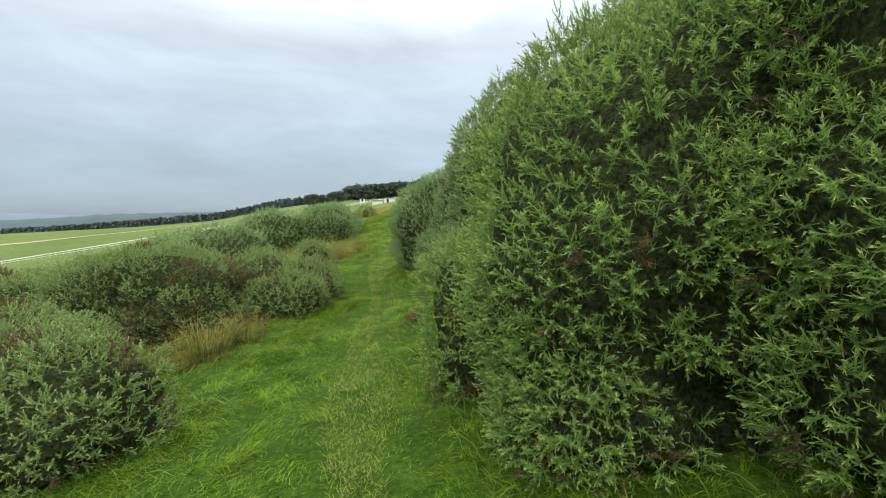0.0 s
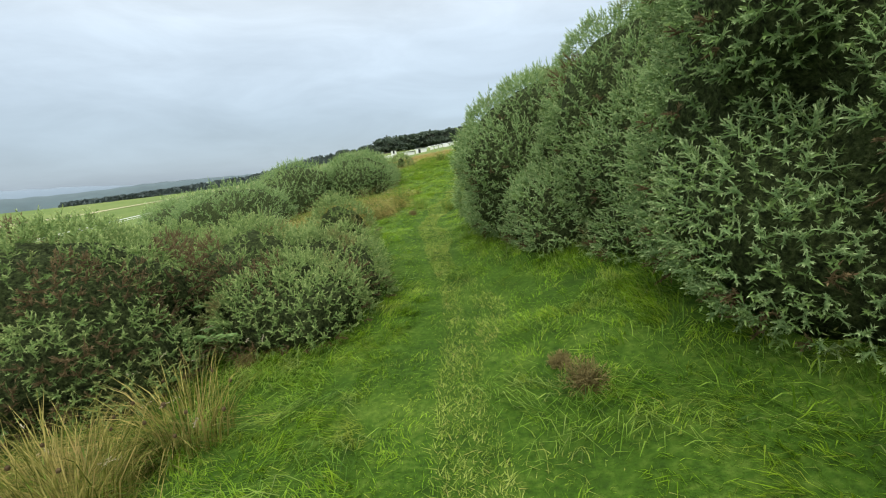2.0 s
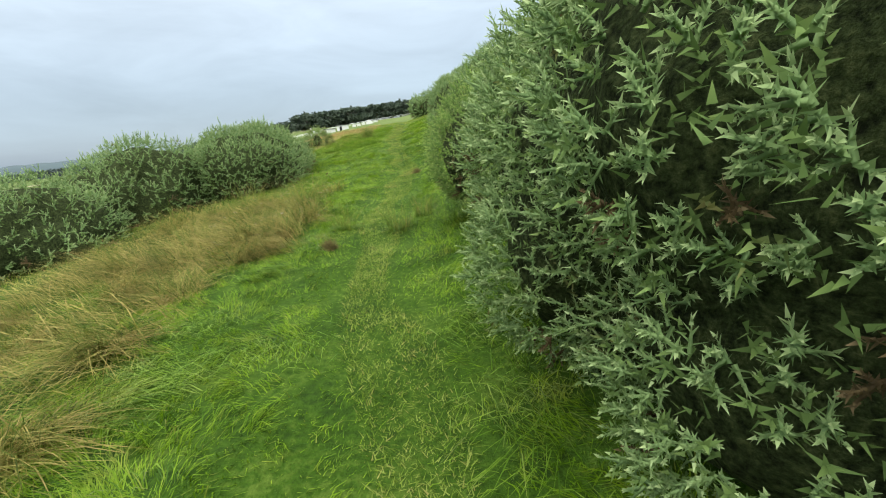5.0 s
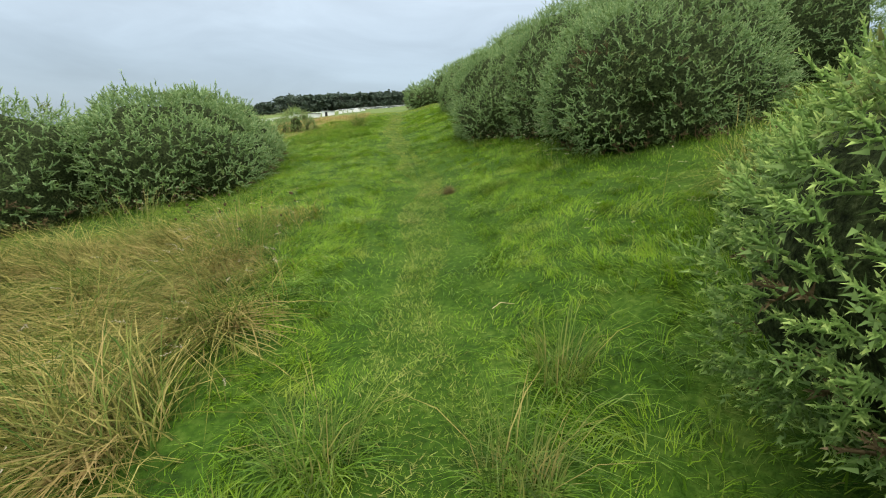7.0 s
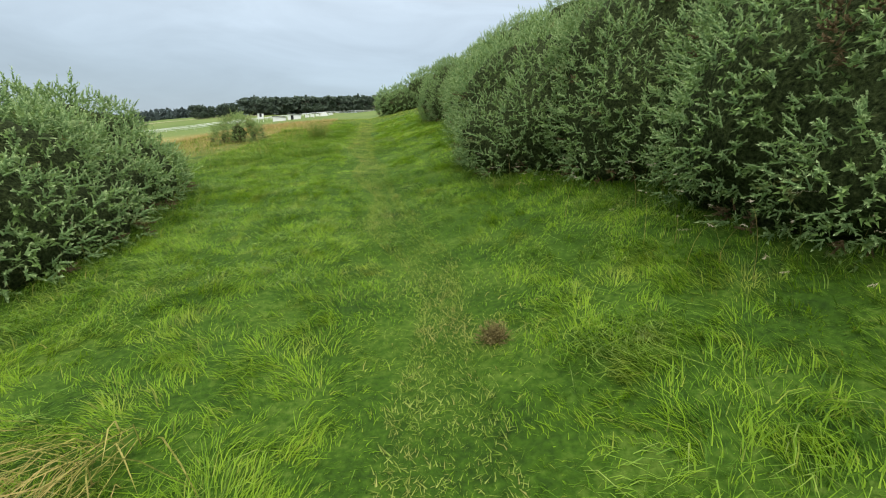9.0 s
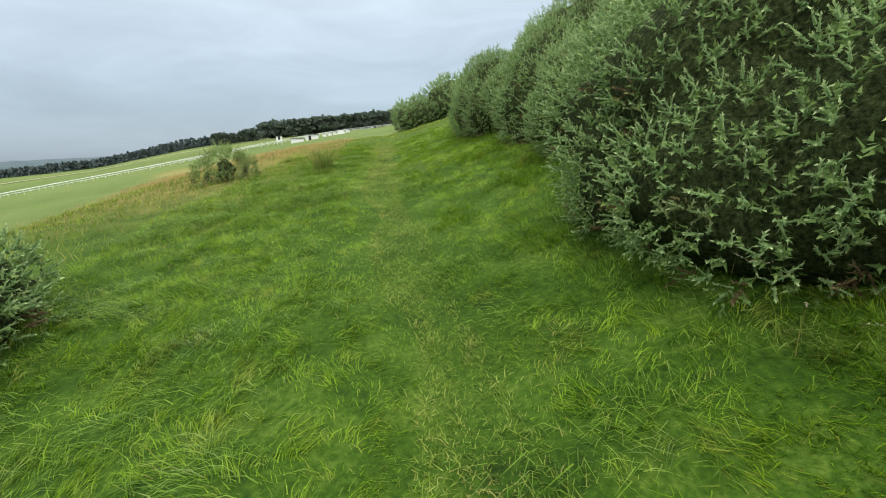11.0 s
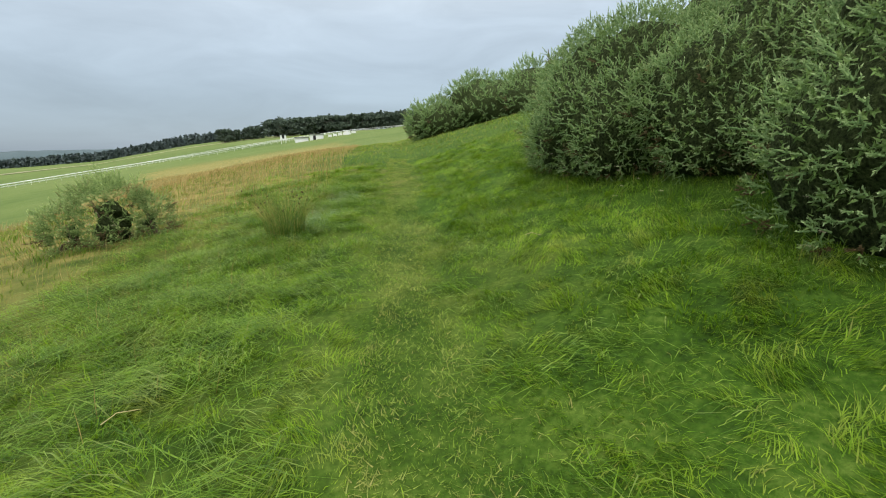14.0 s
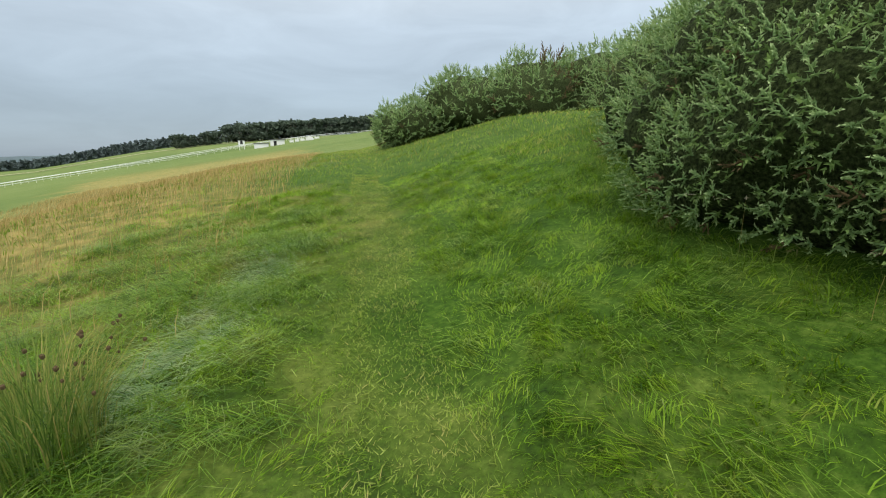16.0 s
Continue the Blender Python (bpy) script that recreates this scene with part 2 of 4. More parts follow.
def tube(co_list, radii, sides=5):
    """A tapered tube along points, as corner and triangle arrays."""
    p = np.asarray(co_list, float)
    d = np.gradient(p, axis=0)
    d /= np.linalg.norm(d, axis=1, keepdims=True) + 1e-9
    ref = np.where(np.abs(d[:, 2:3]) > 0.9, [[1.0, 0, 0]], [[0, 0, 1.0]])
    a = np.cross(d, ref)
    a /= np.linalg.norm(a, axis=1, keepdims=True) + 1e-9
    b = np.cross(d, a)
    ang = np.arange(sides) * 2 * math.pi / sides
    ring = p[:, None] + np.asarray(radii)[:, None, None] * (np.cos(ang)[None, :, None] * a[:, None] + np.sin(ang)[None, :, None] * b[:, None])
    tris = []
    for i in range(len(p) - 1):
        for j in range(sides):
            q, r = i * sides + j, i * sides + (j + 1) % sides
            tris += [(q, r, r + sides), (q, r + sides, q + sides)]
    return ring.reshape(-1, 3), np.array(tris)


def join_np(pieces):
    co, tris, base = [], [], 0
    for c, t in pieces:
        co.append(c)
        tris.append(np.asarray(t) + base)
        base += len(c)
    return np.concatenate(co), np.concatenate(tris)


# ---- the lie of the land ----
PROFILE_Y = [-60, -8, 0, 4, 7, 9, 12, 15, 17, 19, 21, 23, 25, 27, 29, 31, 33, 37, 45, 60, 90]
PROFILE_Z = [-3.2, -0.3, 0.0, -0.08, -0.1, 0.0, 0.08, 0.18, 0.3, 0.45, 0.62, 0.8, 1.0, 1.22, 1.34, 1.48, 1.68, 2.02, 2.5, 3.1, 4.3]
LINE_Y = [-10, 0, 2, 4.5, 6, 11, 16, 22, 29, 33, 45, 80]
LINE_X = [0.3, 0.0, -0.4, -1.0, -1.2, -1.6, -1.5, -1.4, -1.2, -0.9, -0.3, 0.5]
FAR_AZ = [-180, -60, -45, -35, -28, -20, -14, -2, 5, 20, 180]
FAR_EL = [-1.0, -1.4, -1.2, -0.9, -0.4, 1.1, 1.9, 2.65, 2.9, 3.2, 3.2]


def smooth(a, b, v):
    t = np.clip((v - a) / (b - a), 0, 1)
    return t * t * (3 - 2 * t)


def path_x(y):
    return np.interp(y, LINE_Y, LINE_X)


def worn_x(y):
    """The middle of the strip that feet have worn, a little off the line walked."""
    return path_x(y) + np.interp(y, [0, 3, 4.8, 6.5, 7.7, 9, 12.5, 14.5, 17.9, 18.9, 20.2, 22, 27.6, 30, 40], [0.0, 0.05, 0.22, 0.41, 0.34, 0.15, 0.0, 0.0, 0.43, 0.52, 0.38, 0.3, 0.05, 0.1, 0.1]) + 0.05 * np.sin(2.1 * y)


def ground_z(x, y):
    x, y = np.asarray(x,float),np.asarray(y,float)
    dx,dy=x+1.0,y-14.0
    r=np.hypot(dx,dy)+1e-6; az=np.degrees(np.arctan2(dx,dy))
    k=np.minimum(r,200.0)/r
    plane=-1+0.138*(-1.0+dx*k)+0.0558*(14.0+dy*k)
    e=np.interp(az,FAR_AZ,FAR_EL)
    s=(1.9+420*np.tan(np.radians(e))-plane)/220
    plane=plane+np.clip(r-200,0,220)*s-np.clip(r-420,0,None)*0.03
    u=x-path_x(y)
    cross=np.where(u>0.4,0.28*np.minimum(u-0.4,5.5),0)+np.where(u<-0.6,0.11*(u+0.6),0)
    local=np.interp(y,PROFILE_Y,PROFILE_Z)+cross
    w=np.clip(smooth(-5,-18,u)+smooth(8,30,u)+smooth(48,95,y)+smooth(-15,-45,y),0,1)
    return local*(1-w)+plane*w


def lumps(x, y):
    """Tussocky unevenness of the turf, in metres."""
    return 0.03 * np.sin(2.3 * x + 1.1 * np.sin(1.7 * y)) * np.sin(2.1 * y + 0.8 * np.sin(1.3 * x)) + 0.014 * np.sin(6.1 * x + 2.0 * np.sin(2.9 * y)) * np.sin(5.3 * y + 1.0)


def land(x, y):
    return ground_z(x, y) + lumps(np.asarray(x, float), np.asarray(y, float))


def spread(stops):
    out = []
    for a, b, step in stops:
        out += list(np.arange(a, b, step))
    return np.array(out + [stops[-1][1]])


gx = spread([(-3000, -600, 200), (-600, -200, 25), (-200, -60, 7), (-60, -14, 2), (-14, -5, 0.4), (-5, 3.5, 0.14), (3.5, 10, 0.5), (10, 60, 4), (60, 300, 24), (300, 3000, 300)])
gy = spread([(-1500, -100, 200), (-100, -8, 8), (-8, -1, 0.7), (-1, 38, 0.16), (38, 62, 0.8), (62, 120, 3), (120, 500, 10), (500, 900, 40), (900, 3500, 260)])
GX, GY = np.meshgrid(gx, gy)
GZ = land(GX, GY)
nx, ny = len(gx), len(gy)
idx = np.arange(nx * ny).reshape(ny, nx)
quads = np.stack([idx[:-1, :-1], idx[:-1, 1:], idx[1:, 1:], idx[1:, :-1]], -1).reshape(-1, 4)
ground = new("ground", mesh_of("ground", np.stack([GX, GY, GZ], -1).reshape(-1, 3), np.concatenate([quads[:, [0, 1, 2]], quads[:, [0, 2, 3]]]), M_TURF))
ground.data.polygons.foreach_set("use_smooth", np.ones(len(ground.data.polygons), bool))
tagged(ground, "sloping green turf of an open moor and racecourse", "ground", kind="structure")

# ---- gorse ----


def shoots(base, axis, length, spines, spine_len, width, stem=0.0):
    """Spiny shoots: at each base, along each axis, a stem with whorls of spines. Returns corners, triangles and how far along each corner lies."""
    n = len(base)
    ref = np.where(np.abs(axis[:, 2:3]) > 0.9, [[1.0, 0, 0]], [[0, 0, 1.0]])
    a = np.cross(axis, ref)
    a /= np.linalg.norm(a, axis=1, keepdims=True) + 1e-9
    b = np.cross(axis, a)
    k = np.arange(spines)
    at = (k + 0.5) / spines
    turn = k * 2.4 + rng.uniform(0, 6.28, (n, 1)) + rng.normal(0, 0.25, (n, spines))
    out = np.cos(turn)[..., None] * a[:, None] + np.sin(turn)[..., None] * b[:, None]
    lean = (1.25 - 0.75 * at)[None, :, None] + rng.normal(0, 0.12, (n, spines, 1))
    way = np.sin(lean) * out + np.cos(lean) * axis[:, None]
    side = np.cross(way, axis[:, None])
    side /= np.linalg.norm(side, axis=2, keepdims=True) + 1e-9
    foot = base[:, None] + axis[:, None] * (at[None, :, None] * length[:, None, None])
    size = spine_len * (1.05 - 0.35 * at)[None, :, None] * rng.uniform(0.75, 1.25, (n, spines, 1)) * (length / length.mean())[:, None, None]
    half = width * 0.5
    v = np.stack([foot - side * half, foot + side * half, foot + way * size], 2)
    co = v.reshape(-1, 3)
    tris = np.arange(len(co)).reshape(-1, 3)
    along = np.repeat(np.tile(at, n), 3) * 0.75 + np.tile([0.0, 0.0, 0.3], n * spines)
    if stem > 0:
        ring = [base + (math.cos(t) * a + math.sin(t) * b) * stem for t in (0.0, 2.094, 4.189)]
        cone = np.stack(ring + [base + axis * (length * 0.97)[:, None]], 1).reshape(-1, 3)
        first = len(co) + 4 * np.arange(n)[:, None, None] + np.array([(0, 1, 3), (1, 2, 3), (2, 0, 3)])[None]
        co, tris, along = np.concatenate([co, cone]), np.concatenate([tris, first.reshape(-1, 3)]), np.concatenate([along, np.tile([0.0, 0.0, 0.0, 0.8], n)])
    return co, tris, along


ICO = bmesh.new()
bmesh.ops.create_icosphere(ICO, subdivisions=4, radius=1)
ICO.verts.ensure_lookup_table()
ICO_V = np.array([v.co[:] for v in ICO.verts])
ICO_T = np.array([[v.index for v in f.verts] for f in ICO.faces])
ICO.free()


P_BODY = 2.35


def ball(count):
    """Directions all round, on a slightly boxy ball."""
    d = rng.normal(size=(count, 3))
    return d / (np.abs(d) ** P_BODY).sum(1, keepdims=True) ** (1 / P_BODY)


def unit(v):
    return v / (np.linalg.norm(v, axis=-1, keepdims=True) + 1e-9)


FOOTPRINTS = []


def heads(p, seeds, size):
    """How far the rounded heads of a bush rise over its body at each point."""
    out = np.zeros(len(p))
    for seed, r in zip(seeds, size):
        out = np.maximum(out, np.sqrt(np.clip(r * r - ((p - seed) ** 2).sum(1), 0, None)))
    return out


def boxy(d):
    return d / (np.abs(d) ** P_BODY).sum(1, keepdims=True) ** (1 / P_BODY)


def spaced(p, gap):
    """Picks of the points that keep at least gap metres from one another."""
    cells, picks = {}, []
    keys = np.floor(p / gap).astype(int).tolist()
    pts = p.tolist()
    g2 = gap * gap
    for n, ((cx, cy, cz), (px, py, pz)) in enumerate(zip(keys, pts)):
        free = True
        for ax, ay, az in AROUND:
            for qx, qy, qz in cells.get((cx + ax, cy + ay, cz + az), ()):
                if (px - qx) ** 2 + (py - qy) ** 2 + (pz - qz) ** 2 < g2:
                    free = False
                    break
            if not free:
                break
        if free:
            cells.setdefault((cx, cy, cz), []).append((px, py, pz))
            picks.append(n)
    return np.array(picks, int)


AROUND = [(a, b, c) for a in (-1, 0, 1) for b in (-1, 0, 1) for c in (-1, 0, 1)]


def gorse_bush(mounds, label, material, gap=0.066, fingers=5, spines=11, tuft=0.085, length=0.058, spine_len=0.022, width=0.0078, head=0.30, dead=0.012, ragged=0.06, deep=0.06, group="gorse bushes along the path"):
    """A gorse bush. mounds: (x, y, rx, ry, height) of the masses that make it up. Rounded heads cover them, and tufts stand on the heads, gap metres apart.
    Every tuft is an upright stem with fingers all round it, each set with spines like a bottle brush."""
    x0, y0 = mounds[0][0], mounds[0][1]
    origin = np.array([x0, y0, float(land(x0, y0))])
    top = new("gorse_bush")
    top.location = origin
    body = [(np.array([x, y, float(land(x, y)) + 0.30 * h]), np.array([rx, ry, 0.70 * h])) for x, y, rx, ry, h in mounds]
    FOOTPRINTS.extend((x, y, rx, ry) for x, y, rx, ry, h in mounds)
    base, axis, gone, inner, vigour = [], [], [], [], []
    for c, r in body:
        # the masses farther back grow in larger tufts
        side = c[0] - path_x(c[1])
        wide = 1.35 if side - r[0] > 2.9 or -side - r[0] > 3.4 else 1.0
        area = 4 * math.pi * (((r[0] * r[1]) ** 1.6 + (r[0] * r[2]) ** 1.6 + (r[1] * r[2]) ** 1.6) / 3) ** (1 / 1.6) * 1.12
        rr = np.maximum(r - head * 0.75, r * 0.55)
        ways = ball(max(12, int(area / (head * head * 1.5))))
        seeds = c + ways * rr
        size = np.minimum(head * rng.uniform(0.5, 1.65, len(seeds)), 0.55 * r.min() + 0.1)
        out = unit(np.sign(ways) * np.abs(ways) ** (P_BODY - 1) / r)
        died = rng.random(len(seeds)) < dead
        # points all over the rounded heads
        share = size ** 2
        many = int(4 * math.pi * share.sum() * 2.2 / (gap * wide) ** 2)
        k = rng.choice(len(seeds), many, p=share / share.sum())
        d = unit(rng.normal(size=(many, 3)))
        p = seeds[k] + d * size[k][:, None]
        keep = ((d * out[k]).sum(1) > -0.35) & (p[:, 2] > land(p[:, 0], p[:, 1]) + 0.02)
        face = (p - c) / r
        # the sheltered side, away from the path, is thinner
        away = ((face[:, 0] * np.sign(side) > 0.4) & (face[:, 1] > -0.2) & (face[:, 2] < 0.7)) | (face[:, 1] > 0.6)
        keep &= ~away | (rng.random(many) < 0.06)
        for c2, r2 in body:
            keep &= (np.abs((p - c2) / (np.maximum(r2 - head * 0.75, r2 * 0.55) * (1.0 if c2 is c else 1.1))) ** P_BODY).sum(1) > 1
        p, d, k = p[keep], d[keep], k[keep]
        open_air = np.ones(len(p), bool)
        for n in range(len(seeds)):
            open_air &= (((p - seeds[n]) ** 2).sum(1) > (size[n] * 0.93) ** 2) | (k == n)
        p, d, k = p[open_air], d[open_air], k[open_air]
        sel = spaced(p, gap * wide)
        p, d, k = p[sel], d[sel], k[sel]
        p = p - d * (tuft * 0.5 + rng.uniform(0, ragged, len(p)))[:, None]
        # dead growth shows near the ground and under the heads
        low = (p[:, 2] - land(p[:, 0], p[:, 1]) < 0.16) & (rng.random(len(p)) < 0.3)
        low |= (d[:, 2] < -0.1) & (rng.random(len(p)) < 0.06 + dead * 2)
        vigour.append((0.9 + 0.2 * d[:, 2]) * wide)
        base.append(p), gone.append(died[k] | low)
        axis.append(unit(d * 0.8 + out[k] * 0.25 + np.array([0, 0, 0.4]) + rng.normal(0, 0.14, p.shape)))
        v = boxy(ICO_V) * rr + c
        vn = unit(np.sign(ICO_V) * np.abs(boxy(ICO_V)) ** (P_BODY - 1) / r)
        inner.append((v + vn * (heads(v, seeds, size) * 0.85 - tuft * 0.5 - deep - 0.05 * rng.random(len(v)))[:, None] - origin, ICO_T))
    base, axis, gone = np.concatenate(base), np.concatenate(axis), np.concatenate(gone)
    size = tuft * np.concatenate(vigour) * rng.uniform(0.7, 1.3, len(base)) * np.where(rng.random(len(base)) < 0.05, 1.7, 1.0)
    # fingers along every stem, spreading at its foot and upright at its tip
    n, k = len(base), np.arange(fingers)
    at = k / (fingers - 1)
    ref = np.where(np.abs(axis[:, 2:3]) > 0.9, [[1.0, 0, 0]], [[0, 0, 1.0]])
    a = unit(np.cross(axis, ref))
    b = np.cross(axis, a)
    turn = k * 2.4 + rng.uniform(0, 6.28, (n, 1)) + rng.normal(0, 0.3, (n, fingers))
    lean = (0.95 * (1 - at ** 2.2))[None, :, None] + rng.normal(0, 0.12, (n, fingers, 1))
    way = unit(np.sin(lean) * (np.cos(turn)[..., None] * a[:, None] + np.sin(turn)[..., None] * b[:, None]) + np.cos(lean) * axis[:, None])
    foot = base[:, None] + axis[:, None] * (at[None, :] * size[:, None] * 0.75)[..., None]
    ln = (length * (1.1 - 0.25 * at))[None, :] * rng.uniform(0.75, 1.25, (n, fingers)) * (size / tuft)[:, None] ** 0.7
    for which, mat, pname, plabel in ((~gone, material, "foliage", ""), (gone, M_DEAD, "dead_foliage", "dry brown dead gorse shoots")):
        if which.sum() > 3:
            co, tris, al = shoots((foot[which] - origin).reshape(-1, 3), way[which].reshape(-1, 3), ln[which].ravel(), spines, spine_len, width, width * 0.8)
            part_np(pname, co, tris, mat, top, al, plabel)
    # older, shorter growth deeper in, its colour darkened for the shade there
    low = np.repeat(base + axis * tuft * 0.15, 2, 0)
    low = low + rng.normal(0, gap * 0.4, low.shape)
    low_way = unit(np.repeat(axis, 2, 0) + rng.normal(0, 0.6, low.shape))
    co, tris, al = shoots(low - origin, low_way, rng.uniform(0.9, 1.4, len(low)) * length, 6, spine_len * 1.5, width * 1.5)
    part_np("shaded_old_foliage", co, tris, M_OLD_SHADED, top, al, "dull older gorse growth, darkened for the shade inside the bush")
    # the twiggy core, coloured dark so gaps read as shade, and the woody limbs
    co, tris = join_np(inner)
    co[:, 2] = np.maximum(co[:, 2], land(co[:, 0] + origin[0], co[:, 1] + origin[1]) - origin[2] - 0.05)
    part_np("shaded_twig_core", co, tris, M_SHADED_CORE, top)
    for c, r in body:
        for _ in range(3):
            i = rng.choice(np.where(np.abs((base - c) / r).max(1) < 1.15)[0])
            start = np.array([c[0] + rng.normal(0, 0.12), c[1] + rng.normal(0, 0.12), 0])
            start[2] = float(land(start[0], start[1])) - 0.04
            tip = c + (base[i] - c) * 0.72
            mid = (start + tip) / 2 + rng.normal(0, 0.05, 3)
            co, tris = tube(np.array([start, mid, tip]) - origin, [0.022, 0.014, 0.006])
            part_np("branch", co, tris, M_BARK, top)
    return tagged(top, label, "gorse bush", group)


LOW = dict(head=0.22, gap=0.065, spines=10, tuft=0.075, length=0.052, spine_len=0.021, width=0.0078, ragged=0.05)
MIDDLE = dict(gap=0.090, fingers=4, spines=10, tuft=0.11, length=0.072, spine_len=0.028, width=0.0115, head=0.33, ragged=0.06)
FARTHER = dict(gap=0.112, fingers=4, spines=9, tuft=0.13, length=0.088, spine_len=0.037, width=0.0165, head=0.36, ragged=0.07)
DISTANT = dict(gap=0.24, spines=8, tuft=0.27, length=0.18, spine_len=0.075, width=0.036, head=0.65)
# the tall hedge beside the start of the path
gorse_bush([(1.6, 2.4, 1.25, 1.0, 2.0), (2.9, 1.2, 1.7, 1.7, 3.0), (0.76, 3.15, 0.78, 0.62, 0.95), (0.8, 2.2, 0.45, 0.5, 0.8)], "tall dense gorse bush with fresh yellow-green spiny shoots", M_FRESH, dead=0.0, ragged=0.08, spines=17, width=0.0052, length=0.06, spine_len=0.023)
gorse_bush([(1.6, 5.5, 1.3, 1.15, 2.4), (3.0, 4.7, 1.6, 1.5, 2.9)], "tall grey-green gorse bush leaning over the path", M_GORSE)
gorse_bush([(0.42, 9.4, 1.28, 1.45, 1.65), (1.6, 7.9, 1.5, 1.2, 1.75), (2.9, 8.8, 1.7, 2.0, 2.2), (0.15, 7.9, 0.5, 0.55, 0.75), (1.0, 7.1, 0.8, 0.7, 1.15)], "broad rounded grey-green gorse bush beside the path", M_GORSE)
gorse_bush([(0.3, 12.5, 1.0, 1.15, 1.12), (1.7, 12.0, 1.3, 1.6, 1.9), (0.8, 13.9, 0.6, 0.65, 0.6)], "yellowish green gorse bush with brown patches at the path edge", M_FRESH, dead=0.02)
gorse_bush([(1.35, 21.9, 1.25, 1.6, 1.5), (2.08, 20.0, 1.28, 1.5, 1.8), (2.15, 17.9, 1.35, 1.25, 1.75), (4.5, 20.5, 2.0, 2.8, 2.3)], "large rounded gorse bush on the grassy bank", M_GORSE, **MIDDLE)
gorse_bush([(2.0, 24.9, 1.05, 1.2, 1.35), (2.35, 27.0, 1.15, 1.2, 1.6), (4.6, 26.0, 1.8, 2.2, 2.2)], "grey-green gorse bush rising over the bank", M_GORSE, **MIDDLE)
gorse_bush([(2.42, 31.1, 1.25, 1.9, 1.65), (2.75, 29.3, 1.15, 1.1, 1.55), (4.4, 30.0, 1.7, 2.0, 2.35), (3.5, 33.4, 1.3, 1.3, 1.35), (5.2, 35.5, 1.3, 1.4, 1.35)], "dark green gorse bush above the grassy slope", M_GORSE, **MIDDLE)
gorse_bush([(2.6, 49.5, 1.7, 2.0, 1.7), (4.9, 48.5, 2.0, 2.2, 2.1), (7.5, 47.0, 2.2, 2.3, 2.2), (10.5, 46.0, 2.5, 2.5, 2.6), (13.5, 44.0, 3.0, 3.0, 3.0)], "long bank of dark gorse on the rise ahead", M_GORSE, **DISTANT)
# lower bushes on the downhill side
gorse_bush([(-3.2, 2.9, 0.9, 0.8, 0.85), (-4.4, 2.3, 1.2, 1.1, 0.95), (-2.4, 2.75, 0.5, 0.55, 0.62)], "low gorse bush with brown stems below the path", M_DULL, dead=0.12, **LOW)
gorse_bush([(-4.0, 5.9, 1.2, 0.9, 1.2), (-5.6, 5.5, 1.3, 1.0, 1.05), (-4.7, 4.3, 1.1, 0.7, 0.8)], "straggly gorse bush with many dead brown heads", M_DULL, dead=0.24, **LOW)
gorse_bush([(-2.65, 7.2, 0.95, 0.9, 0.85), (-2.3, 8.05, 0.36, 0.36, 0.92), (-4.2, 7.9, 1.2, 1.0, 0.85), (-6.2, 8.0, 1.4, 1.2, 0.95), (-2.3, 6.5, 0.55, 0.45, 0.55)], "low spreading gorse bush at the path edge", M_DULL, dead=0.09, **LOW)
gorse_bush([(-5.2, 20.6, 1.3, 2.0, 1.4), (-5.3, 22.6, 1.2, 1.5, 1.35), (-7.2, 19.3, 1.6, 1.8, 1.55), (-8.0, 16.0, 1.5, 1.6, 1.3), (-9.6, 17.5, 2.0, 2.0, 1.3)], "wide low mound of grey-green gorse on the slope", M_GORSE, **FARTHER)
gorse_bush([(-5.2, 32.2, 0.52, 0.5, 0.85), (-5.65, 32.0, 0.32, 0.35, 0.6), (-4.75, 32.35, 0.35, 0.3, 0.62)], "small lone gorse bush in dry grass", M_DULL, gap=0.058, tuft=0.12, length=0.07, head=0.17, dead=0.05, ragged=0.09, deep=0.28, width=0.0095, spine_len=0.026)


def bramble(x, y, tall):
    """A few arching bramble stems with broad pale leaves in threes."""
    top = new("bramble")
    z = float(land(x, y))
    top.location = (x, y, z)
    for n in range(6):
        a = rng.uniform(-2.6, -0.2)
        out = rng.uniform(0.15, 0.4)
        pts = [np.array([math.cos(a) * out * t ** 1.5, math.sin(a) * out * t ** 1.5, tall * (1.2 * t - 0.35 * t * t)]) for t in (0, 0.35, 0.7, 1.0)]
        co, tris = tube(np.array(pts), [0.004, 0.0035, 0.003, 0.0015])
        part_np("stem", co, tris, M_BARK, top)
        for t in (0.55, 0.75, 0.9, 1.0):
            at = np.array([math.cos(a) * out * t ** 1.5, math.sin(a) * out * t ** 1.5, tall * (1.2 * t - 0.35 * t * t)])
            for turn in (-1.1, 0.0, 1.1):
                ln, w = rng.uniform(0.05, 0.085), rng.uniform(0.018, 0.027)
                h = a + turn + rng.normal(0, 0.4)
                d = np.array([math.cos(h), math.sin(h), rng.normal(0.05, 0.25)])
                e = np.array([-math.sin(h), math.cos(h), 0.0])
                up = np.array([0, 0, 0.006])
                co = np.array([at, at + d * ln * 0.35 + e * w + up, at + d * ln * 0.75 + e * w * 0.7 + up, at + d * ln, at + d * ln * 0.75 - e * w * 0.7 + up, at + d * ln * 0.35 - e * w + up, at + d * ln * 0.5 - up])
                part_np("leaf", co, np.array([(0, 6, 1), (1, 6, 2), (2, 6, 3), (3, 6, 4), (4, 6, 5), (5, 6, 0)]), M_LEAF, top, np.array([0.3] * 7))
    return tagged(top, "bramble with pale green leaves growing through the gorse", "bramble", "brambles in the gorse")


M_LEAF = blade_material("bramble_leaves", (0.07, 0.14, 0.04), (0.13, 0.22, 0.07), (0.21, 0.31, 0.12), (0.24, 0.24, 0.10), 0.2)
bramble(-2.72, 6.55, 0.55)
bramble(-2.62, 6.2, 0.34)

